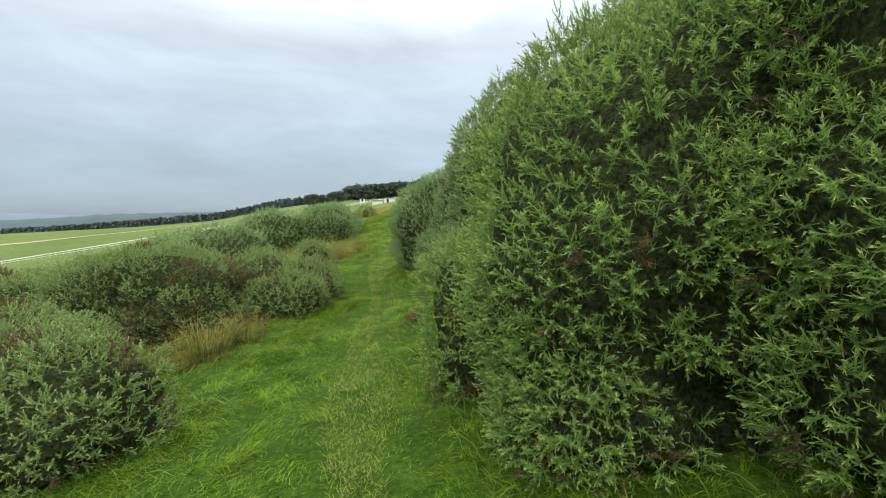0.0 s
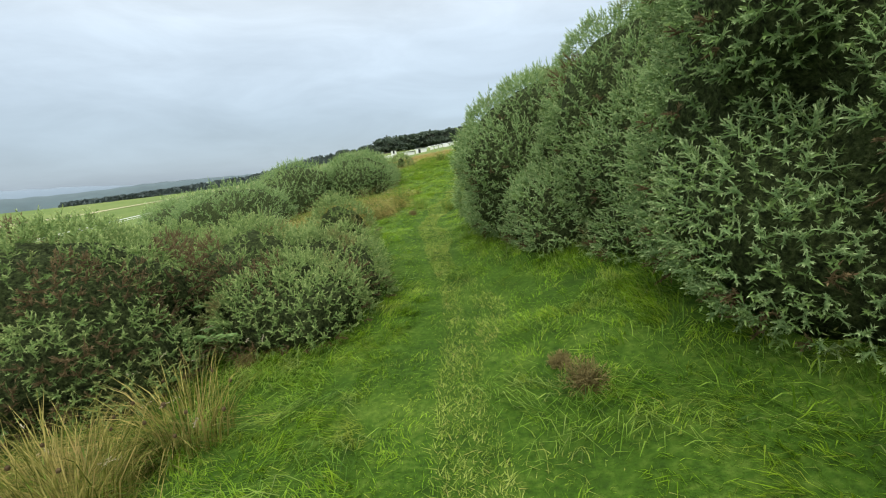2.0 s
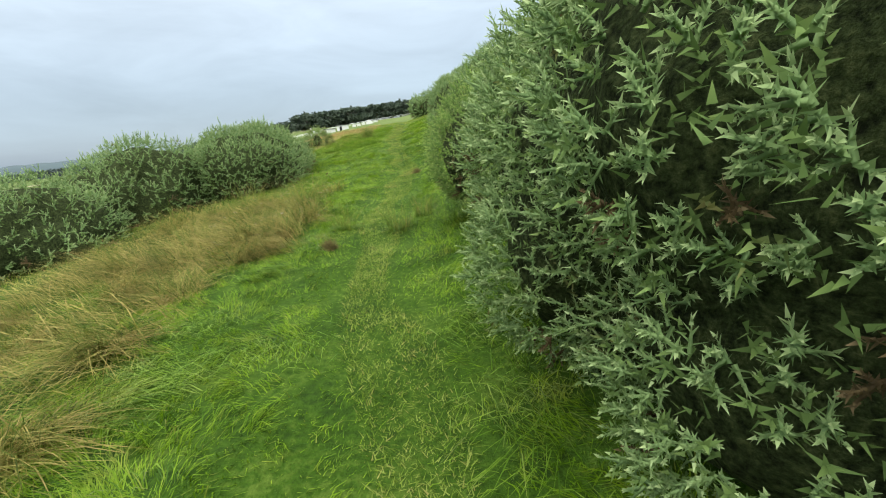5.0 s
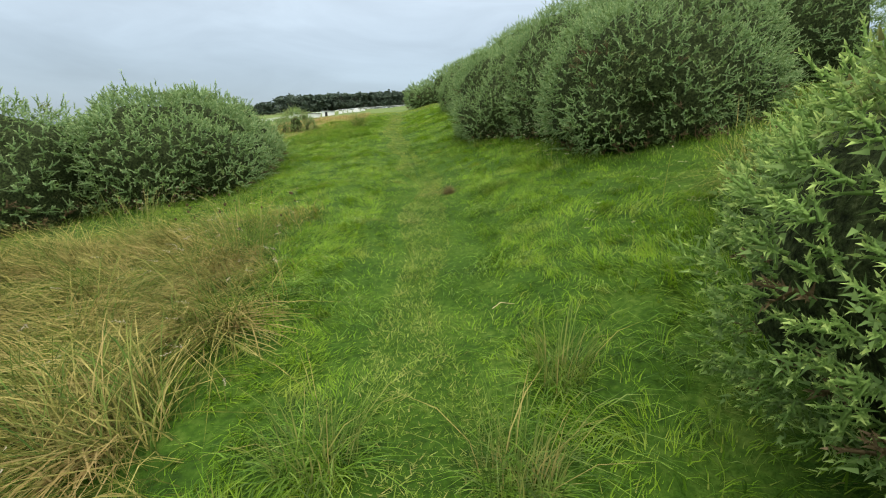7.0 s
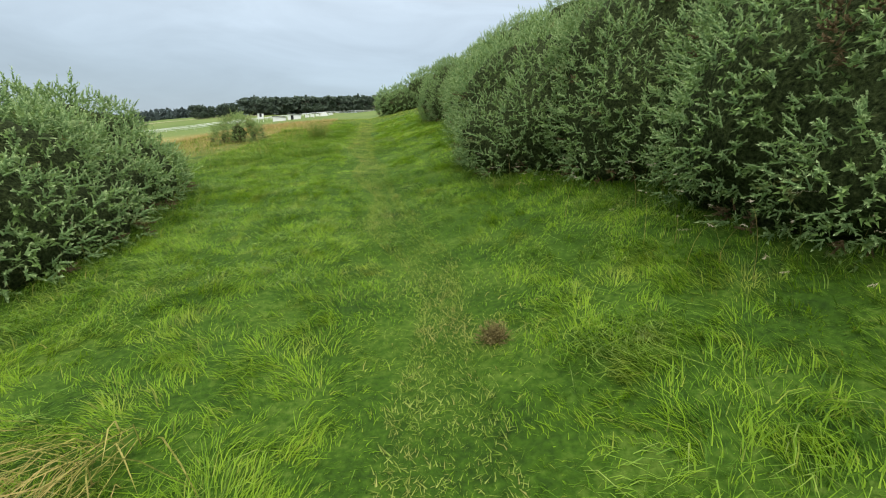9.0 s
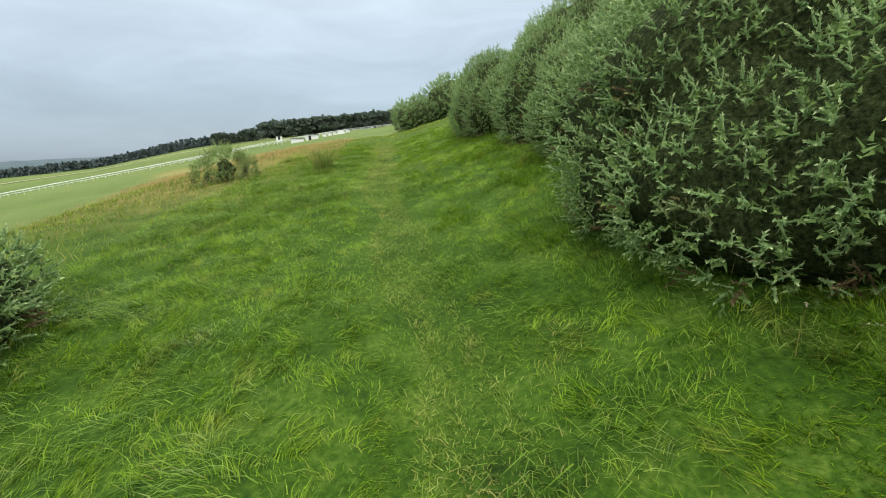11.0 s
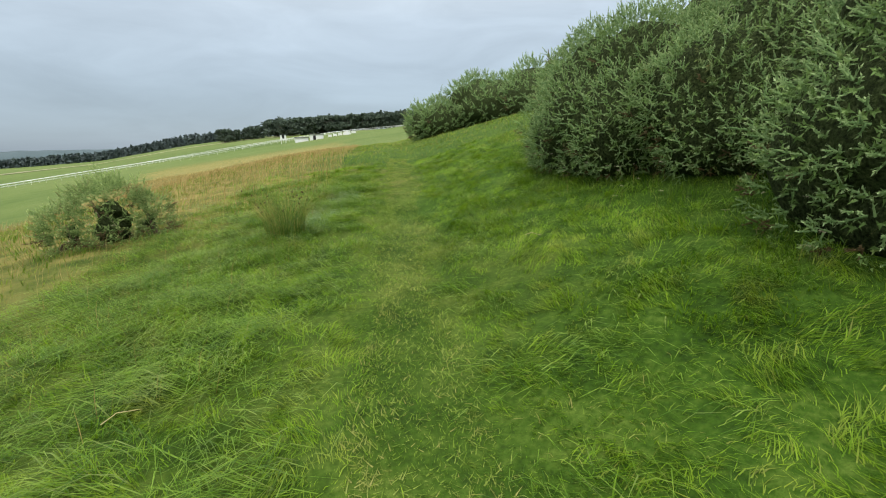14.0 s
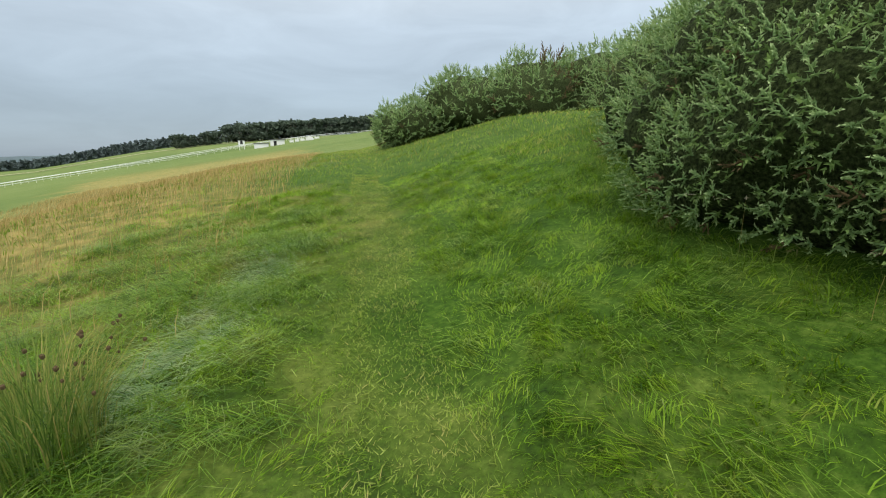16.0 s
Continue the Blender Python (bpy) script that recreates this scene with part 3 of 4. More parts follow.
# ---- grass ----


def blades(x, y, height, reach, heading, width, segments=2, sink=0.01, z=None):
    """Blades that rise from the turf and bend over. height, reach (how far the tip leans out), heading and width are per blade."""
    n = len(x)
    z = land(x, y) if z is None else z
    root = np.stack([x, y, z - sink], 1)
    lean = np.stack([np.cos(heading), np.sin(heading), np.zeros(n)], 1)
    side = np.stack([-np.sin(heading + rng.normal(0, 0.7, n)), np.cos(heading), np.zeros(n)], 1)
    rows, al = [], []
    for s in range(segments + 1):
        t = s / segments
        mid = root + lean * (reach * t ** 1.7)[:, None]
        mid[:, 2] += height * (1.25 * t - 0.25 * t * t) - reach * 0.25 * t ** 3
        half = (width * 0.5 * (1 - 0.35 * t))[:, None]
        if s < segments:
            rows += [mid - side * half, mid + side * half]
            al += [t, t]
        else:
            rows.append(mid)
            al.append(1.0)
    per = 2 * segments + 1
    co = np.stack(rows, 1).reshape(-1, 3)
    one = []
    for s in range(segments - 1):
        q = 2 * s
        one += [(q, q + 1, q + 3), (q, q + 3, q + 2)]
    q = 2 * (segments - 1)
    one.append((q, q + 1, q + 2))
    tris = (np.arange(n) * per)[:, None, None] + np.array(one)[None]
    return co, tris.reshape(-1, 3), np.tile(al, n)


def wave(x, y, f, p):
    """A smooth wandering value between -1 and 1 over the plan."""
    return np.sin(f * x + 1.7 * np.sin(0.8 * f * y + p)) * np.cos(0.9 * f * y + 1.3 * np.sin(0.7 * f * x + 2 * p))


def in_bush(x, y, grow=0.85):
    hit = np.zeros(len(x), bool)
    for bx, by, rx, ry in FOOTPRINTS:
        hit |= ((x - bx) / (rx * grow)) ** 2 + ((y - by) / (ry * grow)) ** 2 < 1
    return hit


def scatter(x0, x1, y0, y1, per_m2):
    n = int((x1 - x0) * (y1 - y0) * per_m2)
    return rng.uniform(x0, x1, n), rng.uniform(y0, y1, n)


def stuff(name, arrays, material, label, category="grass"):
    co, tris, al = arrays
    return tagged(new(name, mesh_of(name, co, tris, material, al)), label, category, kind="stuff")


def lay_grass():
    # the strip that feet have worn short and pale
    u, y = scatter(-0.36, 0.36, 0.3, 40, 2900)
    u = u * (0.7 + 0.3 * wave(u * 0, y, 1.1, 0.5))
    x = worn_x(y) + u
    n = len(x)
    h = rng.uniform(0.022, 0.055, n) * (0.8 + 1.2 * np.abs(u))
    stuff("trodden_grass", blades(x, y, h, h * rng.uniform(0.5, 1.6, n), rng.uniform(0, 6.28, n), rng.uniform(0.005, 0.010, n), 1), M_PATH, "short pale grass worn along the path")
    # lush grass on either side
    (ua, ya), (ub, yb) = scatter(-2.3, 2.4, 0.3, 38, 4400), scatter(2.4, 3.6, 0.3, 38, 2000)
    uc, yc = scatter(-3.6, -2.3, 0.3, 38, 2000)
    u, y = np.r_[ua, ub, uc], np.r_[ya, yb, yc]
    x = path_x(y) + u
    keep = ~in_bush(x, y, 0.8)
    tuft = wave(x, y, 3.1, 0.4) * 0.3 + wave(x, y, 8.7, 1.9) * 0.5 + wave(x, y, 21.0, 0.7) * 0.75
    off = np.abs(x - worn_x(y))
    keep &= (rng.random(len(x)) < smooth(0.08, 0.42, off) * 0.9 + 0.1) & (rng.random(len(x)) < 0.72 + 0.75 * tuft)
    x, y, u, tuft, off = x[keep], y[keep], u[keep], tuft[keep], off[keep]
    n = len(x)
    h = (0.032 + 0.022 * smooth(0.15, 0.9, off) + 0.052 * np.clip(tuft, -0.6, 1.1) * smooth(0.2, 0.7, off)) * rng.uniform(0.6, 1.45, n)
    head = 3.0 * wave(x, y, 1.3, 2.2) + 2.2 * wave(x, y, 4.7, 0.9) + 1.2 * wave(x, y, 11.0, 0.3) + rng.normal(0, 0.5, n)
    long = rng.random(n) < 0.2
    for which, parts_of, name in ((long, 2, "lush_grass"), (~long, 1, "short_grass")):
        k = which.sum()
        stuff(name, blades(x[which], y[which], h[which] * (1.05 if parts_of == 2 else 0.85), h[which] * rng.uniform(0.5, 1.9, k), head[which], rng.uniform(0.0034, 0.0060, k) * (1.0 if parts_of == 2 else 1.3), parts_of), M_GRASS, "lush bright green meadow grass beside the path")
    # long rank grass at the feet of the bushes
    xs, ys = [], []
    for bx, by, rx, ry in FOOTPRINTS:
        if by < 36:
            m = int(400 * (rx + ry))
            a, r = rng.uniform(0, 6.28, m), rng.uniform(0.80, 1.0, m) + rng.exponential(0.10, m)
            xs.append(bx + np.cos(a) * (rx * r + 0.12)), ys.append(by + np.sin(a) * (ry * r + 0.12))
    x, y = np.concatenate(xs), np.concatenate(ys)
    keep = ~in_bush(x, y, 0.78) & (np.abs(x - path_x(y)) > 0.55) & (y > 0.3)
    x, y = x[keep], y[keep]
    n = len(x)
    h = rng.uniform(0.07, 0.19, n)
    to_path = np.where(x > path_x(y), math.pi, 0)
    stuff("rank_grass", blades(x, y, h, h * rng.uniform(0.3, 1.5, n), to_path + rng.normal(0, 0.9, n), rng.uniform(0.003, 0.0062, n), 3), M_RANK, "long rank grass at the feet of the gorse")
    # tufts of longer blue-green grass laid over by the wind
    xs, ys, hd, hs = [], [], [], []
    for _ in range(620):
        cy = rng.uniform(1.5, 37)
        cx = path_x(cy) + rng.choice([-1, 1], p=[0.6, 0.4]) * rng.uniform(0.42, 2.9)
        m = int(rng.integers(40, 100))
        xs.append(cx + rng.normal(0, 0.14, m)), ys.append(cy + rng.normal(0, 0.11, m))
        hd.append(rng.normal(rng.uniform(3.4, 5.6), 0.45, m)), hs.append(rng.uniform(0.09, 0.17, m) * rng.uniform(0.8, 1.5))
    # a thick swathe of it below the path, past the rushes
    for _ in range(330):
        cy = rng.uniform(25.5, 36)
        cx = path_x(cy) - rng.uniform(0.5, 3.4)
        m = int(rng.integers(40, 80))
        xs.append(cx + rng.normal(0, 0.16, m)), ys.append(cy + rng.normal(0, 0.12, m))
        hd.append(rng.normal(rng.uniform(3.3, 5.0), 0.35, m)), hs.append(rng.uniform(0.13, 0.24, m) * rng.uniform(0.8, 1.5))
    x, y, hd, hs = map(np.concatenate, (xs, ys, hd, hs))
    keep = ~in_bush(x, y, 0.9)
    x, y, hd, hs = x[keep], y[keep], hd[keep], hs[keep]
    stuff("flattened_grass", blades(x, y, hs * 0.7, hs * 1.4, hd, rng.uniform(0.0035, 0.0065, len(x)), 2), M_RANK, "long blue-green grass laid over in tufts")
    # a streak pressed flat, its blue-grey sheen painted as a paler colour
    t = rng.random(5200)
    x, y = -2.35 + 0.75 * t + rng.normal(0, 0.16, len(t)), 30.9 + 3.2 * t + rng.normal(0, 0.2, len(t))
    long = rng.uniform(0.10, 0.22, len(t))
    stuff("pressed_grass", blades(x, y, long * rng.uniform(0.15, 0.45, len(t)), long, rng.normal(3.6, 0.6, len(t)), rng.uniform(0.004, 0.007, len(t)), 2), M_SHEEN_PALE, "grass pressed flat on the slope, its pale sheen painted in")
    # coarser grass farther from the path
    x, y = [np.concatenate(v) for v in zip(scatter(-10, -3.5, 0, 38, 90), scatter(-9, 8, 38, 64, 70), scatter(1.9, 4.5, 14, 38, 300))]
    keep = ~in_bush(x, y, 0.9)
    x, y = x[keep], y[keep]
    n = len(x)
    h = rng.uniform(0.06, 0.15, n) * (1 + 0.3 * wave(x, y, 2.0, 0.3))
    stuff("meadow_grass", blades(x, y, h, h * rng.uniform(0.4, 1.4, n), 3 * wave(x, y, 0.9, 1.0) + rng.normal(0, 0.8, n), rng.uniform(0.6, 1.3, n) * (0.006 + 0.012 * smooth(3.0, 8.0, np.abs(x - path_x(y))) + 0.01 * smooth(34, 46, y))), M_MEADOW, "uneven green meadow grass on the slope")
    # reddish bent grass
    x, y = scatter(-24, -2.2, 25, 75, 48)
    mid = 1.0 - 0.22 * y
    off = np.abs(x - mid + 2.4 * wave(x, y, 0.35, 0.6)) - (0.17 * y - 2.0)
    keep = (rng.random(len(x)) < smooth(3.2, -3.0, off) * smooth(24, 34, y)) & ~in_bush(x, y, 0.8)
    x, y = x[keep], y[keep]
    n = len(x)
    h = rng.uniform(0.16, 0.36, n)
    stuff("bent_grass", blades(x, y, h, h * rng.uniform(0.1, 0.7, n), rng.normal(0.5, 0.8, n), rng.uniform(0.6, 1.3, n) * (0.003 + 0.012 * smooth(28, 48, y))), M_BENT, "reddish dry bent grass on the open slope")


lay_grass()


def dry_patches():
    """Short bleached grass where the turf has dried out along the way."""
    xs, ys = [], []
    for cx, cy, r in ((-0.2, 3.5, 0.35), (0.15, 3.9, 0.3), (-0.45, 4.7, 0.25), (-0.3, 5.2, 0.3), (-0.9, 17.8, 0.5), (-1.0, 18.6, 0.45), (-1.25, 20.6, 0.55), (-0.9, 21.4, 0.4), (-1.3, 22.6, 0.5), (-1.2, 14.3, 0.35), (-3.2, 19.0, 0.5), (-3.6, 25.6, 0.6), (-3.1, 28.2, 0.6), (-0.4, 26.6, 0.35), (-1.1, 31.9, 0.4), (-0.3, 33.4, 0.4)):
        m = int(520 * r * r * 3.1)
        xs.append(rng.normal(cx, r * 0.6, m)), ys.append(rng.normal(cy, r * 0.6, m))
    x, y = np.concatenate(xs), np.concatenate(ys)
    n = len(x)
    h = rng.uniform(0.02, 0.07, n)
    stuff("dried_grass", blades(x, y, h, h * rng.uniform(0.5, 1.8, n), rng.uniform(0, 6.28, n), rng.uniform(0.003, 0.006, n)), M_PATH, "short bleached grass in dried patches")
    # flowering stems with pale seed heads along the edges of the bushes
    xs, ys = [], []
    for x0, x1, y0, y1, m in ((-4.6, -3.7, 17.2, 23.0, 90), (0.2, 1.5, 16.8, 22.2, 110), (-3.4, -2.3, 12.8, 16.8, 70), (-0.3, 0.6, 11.6, 15.2, 50), (0.9, 1.9, 24.0, 32.0, 80), (-2.8, -2.0, 3.6, 9.0, 50), (-7.0, -4.2, 31.0, 33.5, 50)):
        xs.append(rng.uniform(x0, x1, m)), ys.append(rng.uniform(y0, y1, m))
    x, y = np.concatenate(xs), np.concatenate(ys)
    keep = ~in_bush(x, y, 0.92)
    x, y = x[keep], y[keep]
    n = len(x)
    h, heading = rng.uniform(0.22, 0.5, n), rng.uniform(2.2, 5.2, n)
    reach = h * rng.uniform(0.15, 0.7, n)
    stuff("grass_stems", blades(x, y, h, reach, heading, rng.uniform(0.0018, 0.003, n), 4), M_DRY, "thin dry flowering grass stems")
    tip = np.stack([x + np.cos(heading) * reach, y + np.sin(heading) * reach, land(x, y) - 0.01 + h - reach * 0.25], 1)
    back = np.stack([np.cos(heading), np.sin(heading), -0.2 * np.ones(n)], 1)
    co, tris, al = shoots(tip - back * 0.03, unit(back + np.array([0, 0, 0.2])), np.full(n, 0.07) * rng.uniform(0.7, 1.4, n), 9, 0.014, 0.005)
    stuff("seed_heads", (co, tris, al), M_SEED, "pale feathery grass seed heads")


M_SEED = blade_material("grass_seed", (0.28, 0.23, 0.15), (0.42, 0.36, 0.25), (0.52, 0.47, 0.36), (0.50, 0.44, 0.32), 0.5)
dry_patches()


def withered_tuft(x, y, r, label):
    """A small round tuft of withered, pinkish-brown stems."""
    top = new("withered_tuft")
    top.location = (x, y, float(land(x, y)))
    m = 260
    d = unit(rng.normal(size=(m, 3)) + np.array([0, 0, 0.8]))
    d[:, 2] = np.abs(d[:, 2])
    co, tris, al = shoots(d * r * 0.25, d, np.full(m, r * 0.8) * rng.uniform(0.6, 1.2, m), 7, r * 0.22, 0.006)
    part_np("withered_growth", co, tris, M_DEAD_PINK, top, al)
    return tagged(top, label, "tuft", "withered tufts on the grass")


M_DEAD_PINK = shoot_material("withered_stems", (0.075, 0.062, 0.022), (0.15, 0.122, 0.045), (0.24, 0.20, 0.085), 0.1)
for tx, ty, r in ((-0.8, 17.68, 0.10), (-0.27, 5.15, 0.13), (-0.35, 5.36, 0.07), (-2.04, 12.48, 0.10), (-2.35, 6.2, 0.10), (-2.45, 5.95, 0.09)):
    withered_tuft(tx, ty, r, "small withered pinkish-brown tuft on the grass")


def fallen_stalk(x, y, long, turn):
    """A dry bent stalk lying on the turf."""
    top = new("fallen_stalk")
    top.matrix_basis = pose(x, y, float(land(x, y)) + 0.05, 0, 4, turn)
    co, tris = tube([(-long / 2, 0, -0.01), (-long * 0.1, 0.015, 0.015), (long / 2, 0, 0.0)], [0.0026, 0.0022, 0.0015], 5)
    part_np("stalk", co, tris, M_STALK, top)
    return tagged(top, "dry straw-coloured stalk lying on the grass", "stalk", "fallen stalks on the grass")


M_STALK = plain("dry_stalk", (0.42, 0.34, 0.18), 0.8, 0.2, 30.0)
for tx, ty, long, turn in ((-0.28, 4.08, 0.28, 120), (-1.0, 14.35, 0.22, 20), (0.45, 20.4, 0.2, 10), (-0.4, 12.5, 0.25, 60), (0.1, 28.9, 0.2, -20), (-2.6, 27.2, 0.22, 40)):
    fallen_stalk(tx, ty, long * 0.75, turn)

# ---- tussocks and rushes ----


def stalks(parent, name, material, count, spread_r, length, reach, head, head_spread, width, label="", origin=(0, 0), segments=4):
    a, r = rng.uniform(0, 6.28, count), spread_r * np.sqrt(rng.random(count))
    x, y = origin[0] + r * np.cos(a), origin[1] + r * np.sin(a)
    h = rng.uniform(*length, count)
    re = h * rng.uniform(*reach, count)
    heading = rng.normal(head, head_spread, count)
    co, tris, al = blades(x, y, h * np.clip(1.15 - re / h * 0.6, 0.3, 1), re, heading, rng.uniform(width * 0.7, width * 1.3, count), segments, 0.02, np.zeros(count))
    return part_np(name, co, tris, material, parent, al, label)


def dry_tussock(kind):
    """A tussock of old rushes and dry grass that has fallen over, with some green in it."""
    top = new("dry_grass_tussock")
    stalks(top, "straw", M_DRY, 300, 0.26, (0.40, 0.85), (0.7, 1.5), 2.6 + 1.1 * kind, 0.75, 0.006)
    stalks(top, "green_growth", M_RUSH, 110, 0.24, (0.35, 0.75), (0.3, 1.1), 2.4 + 1.1 * kind, 0.9, 0.005, "green rush stems")
    stalks(top, "bleached_straw", M_BENT, 60, 0.15, (0.3, 0.6), (0.9, 1.6), 4.6 + kind, 0.5, 0.008, "bleached matted straw")
    return tagged(top, "fallen tussock of dry straw-coloured grass and rushes", "grass tussock", "dry tussocks beside the path")


def settle(ob, x, y, turn=0.0, scale=1.0):
    ob.matrix_basis = pose(x, y, float(land(x, y)), 0, 0, turn) @ Matrix.Diagonal((scale, scale, scale, 1))
    return ob


x, y = [np.concatenate(v) for v in zip(scatter(-5.8, -2.35, 12.6, 17.4, 620), scatter(-3.3, -2.3, 3.9, 5.3, 420), scatter(-6.5, -2.9, 9.4, 12.6, 260))]
lie = 0.5 + 0.5 * wave(x, y, 2.4, 1.1)
keep = ~in_bush(x, y, 0.9) & (rng.random(len(x)) < 0.45 + 0.7 * lie) & (x < -2.5 + 0.25 * np.sin(3 * y))
x, y, lie = x[keep], y[keep], lie[keep]
long = rng.uniform(0.25, 0.75, len(x))
heading = 3.75 + 0.9 * wave(x, y, 1.5, 0.2) + rng.normal(0, 0.45, len(x))
stuff("matted_straw", blades(x, y, long * rng.uniform(0.15, 0.75, len(x)), long, heading, rng.uniform(0.004, 0.009, len(x)), 3), M_DRY, "matted dry straw and rushes lying beside the path")

kinds = [dry_tussock(k) for k in range(4)]
SPOTS = [(-2.75, 13.6), (-3.3, 13.9), (-2.7, 14.5), (-3.4, 14.8), (-4.1, 14.3), (-3.9, 15.5), (-3.1, 15.6), (-4.7, 15.2), (-4.5, 16.2), (-3.7, 16.5), (-5.3, 16.2), (-3.0, 12.9), (-3.8, 13.1), (-4.6, 13.4), (-5.4, 14.4),
         (-2.55, 4.55), (-2.85, 4.95), (-3.1, 4.5), (-2.5, 5.1),
         (-3.2, 9.9), (-3.9, 10.4), (-3.3, 10.9), (-4.6, 10.1), (-4.2, 11.4), (-3.3, 11.9), (-5.2, 11.0), (-5.0, 12.2), (-4.1, 12.4), (-6.1, 10.6), (-6.2, 12.0),
         (1.35, 15.1), (1.75, 15.5), (2.2, 15.3)]
for n, (tx, ty) in enumerate(SPOTS):
    size = float(rng.uniform(0.75, 1.1)) * (0.8 if ty < 13 else 1.0)
    if n < 4:
        settle(kinds[n], tx, ty, float(rng.uniform(-40, 40)), size)
    else:
        ob = copy_thing(kinds[n % 4], Matrix())
        settle(ob, tx, ty, float(rng.uniform(-60, 60)), size)


def rush_clump(x, y, count, tall, heads, label, material=M_RUSH):
    """An upright clump of green rushes with small brown flower heads near the tips."""
    top = new("rush_clump")
    top.location = (x, y, float(land(x, y)))
    h = rng.uniform(0.55, 1.0, count) * tall
    a, r = rng.uniform(0, 6.28, count), 0.34 * tall * np.sqrt(rng.random(count))
    bx, by = r * np.cos(a), r * np.sin(a)
    heading = a + rng.normal(0, 0.5, count)
    reach = h * rng.uniform(0.15, 0.75, count)
    co, tris, al = blades(bx, by, h, reach, heading, rng.uniform(0.0028, 0.0055, count), 3, 0.02, np.zeros(count))
    tagged(part_np("growth", co, tris, material, top, al), kind="stuff")
    for i in rng.choice(count, heads, replace=False):
        t = rng.uniform(0.78, 0.93)
        p = np.array([bx[i] + math.cos(heading[i]) * reach[i] * t ** 1.7, by[i] + math.sin(heading[i]) * reach[i] * t ** 1.7, h[i] * (1.25 * t - 0.25 * t * t) - reach[i] * 0.25 * t ** 3 - 0.02])
        bm = bmesh.new()
        bmesh.ops.create_icosphere(bm, subdivisions=1, radius=float(rng.uniform(0.007, 0.012)), matrix=Matrix.Translation(p) @ Matrix.Diagonal((1, 1, 1.3, 1)))
        part("flower_head", bm, M_HEAD, top, "small brown rush flower head")
    tagged(stalks(top, "old_growth", M_RANK, 310, 0.3 * tall, (0.2 * tall, 0.7 * tall), (0.5, 1.4), 4.3, 1.5, 0.0045, "pale bent old leaves"), "pale bent old leaves", kind="stuff")
    return tagged(top, label, "rush clump", "rush clumps in the grass")


M_HEAD = plain("rush_flowers", (0.07, 0.046, 0.02), 0.9, 0.3, 60.0)
rush_clump(-2.48, 30.85, 520, 0.72, 34, "upright clump of green rushes with brown flower heads")
rush_clump(-2.9, 15.9, 140, 0.75, 22, "green rushes with brown heads among dry straw")
rush_clump(-4.2, 16.9, 120, 0.8, 20, "green rushes with brown heads among dry straw")
rush_clump(-1.3, 13.15, 130, 0.42, 0, "small dark green rush tuft in the path")
rush_clump(-1.95, 13.3, 110, 0.40, 0, "small dark green rush tuft in the path")
rush_clump(-0.95, 13.65, 110, 0.42, 0, "small dark green rush tuft in the path")
rush_clump(-2.5, 4.6, 330, 0.62, 14, "upright clump of straw-coloured dry rushes", M_DRY)
rush_clump(-2.3, 5.1, 260, 0.55, 10, "upright clump of straw-coloured dry rushes", M_DRY)
rush_clump(1.0, 14.75, 90, 0.9, 12, "tall yellowing rushes at the edge of the gorse")
rush_clump(-3.4, 26.3, 40, 0.4, 4, "small yellowing rush tuft on the slope")

# ---- the racecourse and its buildings ----
M_WHITE = plain("white_paint", (0.62, 0.63, 0.62), 0.5, 0.05, 2.0)
M_ROOF = plain("grey_roof_felt", (0.10, 0.10, 0.105), 0.85, 0.2, 2.0)
# near-black that stands for unlit insides seen through openings
M_DARK_INSIDE = plain("painted_dark_inside", (0.02, 0.02, 0.022), 0.6, 0.2, 2.0)
M_TRACK = plain("sandy_track", (0.27, 0.25, 0.15), 0.95, 0.15, 0.05)
EYE_MID = np.array([-1.0, 14.0])


def bearing(az, d):
    return EYE_MID + d * np.array([math.sin(radians(az)), math.cos(radians(az))])


def white_rails(shift, label):
    """A running rail: slim posts and two white rails that follow the bend of the course."""
    knots = [(-62, 185), (-52, 172), (-45, 170), (-37, 171), (-31, 178), (-25, 186), (-18, 198), (-13, 208), (-9, 222), (-5, 245), (-1, 270), (2, 290), (5, 300)]
    pts = np.array([bearing(a, d + shift) for a, d in knots])
    gap = np.r_[0, np.cumsum(np.hypot(*np.diff(pts, axis=0).T))]
    count = 84
    t = np.linspace(0, gap[-1], count)
    px, py = np.interp(t, gap, pts[:, 0]), np.interp(t, gap, pts[:, 1])
    pz = ground_z(px, py)
    top = new("running_rail")
    top.location = (px[0], py[0], pz[0])
    o = np.array([px[0], py[0], pz[0]])
    co, tris = join_np([tube([(0, 0, -0.3), (0, 0, 0.6), (0, 0, 1.25)], [0.045, 0.04, 0.04], 5)])
    post = mesh_of("post", co, tris, M_WHITE)
    for x, y, z in zip(px, py, pz):
        ob = new("post", post)
        ob.parent, ob.location = top, Vector((x, y, z)) - Vector(o)
    for height, r in ((1.22, 0.085), (0.62, 0.04)):
        co, tris = tube(np.stack([px, py, pz + height], 1) - o, np.full(count, r), 6)
        part_np("rail", co, tris, M_WHITE, top)
    return tagged(top, label, "fence", "white rails of the racecourse")


white_rails(0, "white running rail on slim posts round the racecourse")
white_rails(13, "white outer running rail on slim posts round the racecourse")

strip = []
for a in np.linspace(-60, -9, 60):
    d = np.interp(a, [-60, -45, -35, -25, -9], [300, 290, 310, 330, 345])
    for w in (0, 9):
        p = bearing(a, d + w)
        strip.append((p[0], p[1], float(ground_z(*p)) + 0.25))
tri = [t for i in range(59) for t in ((2 * i, 2 * i + 1, 2 * i + 3), (2 * i, 2 * i + 3, 2 * i + 2))]
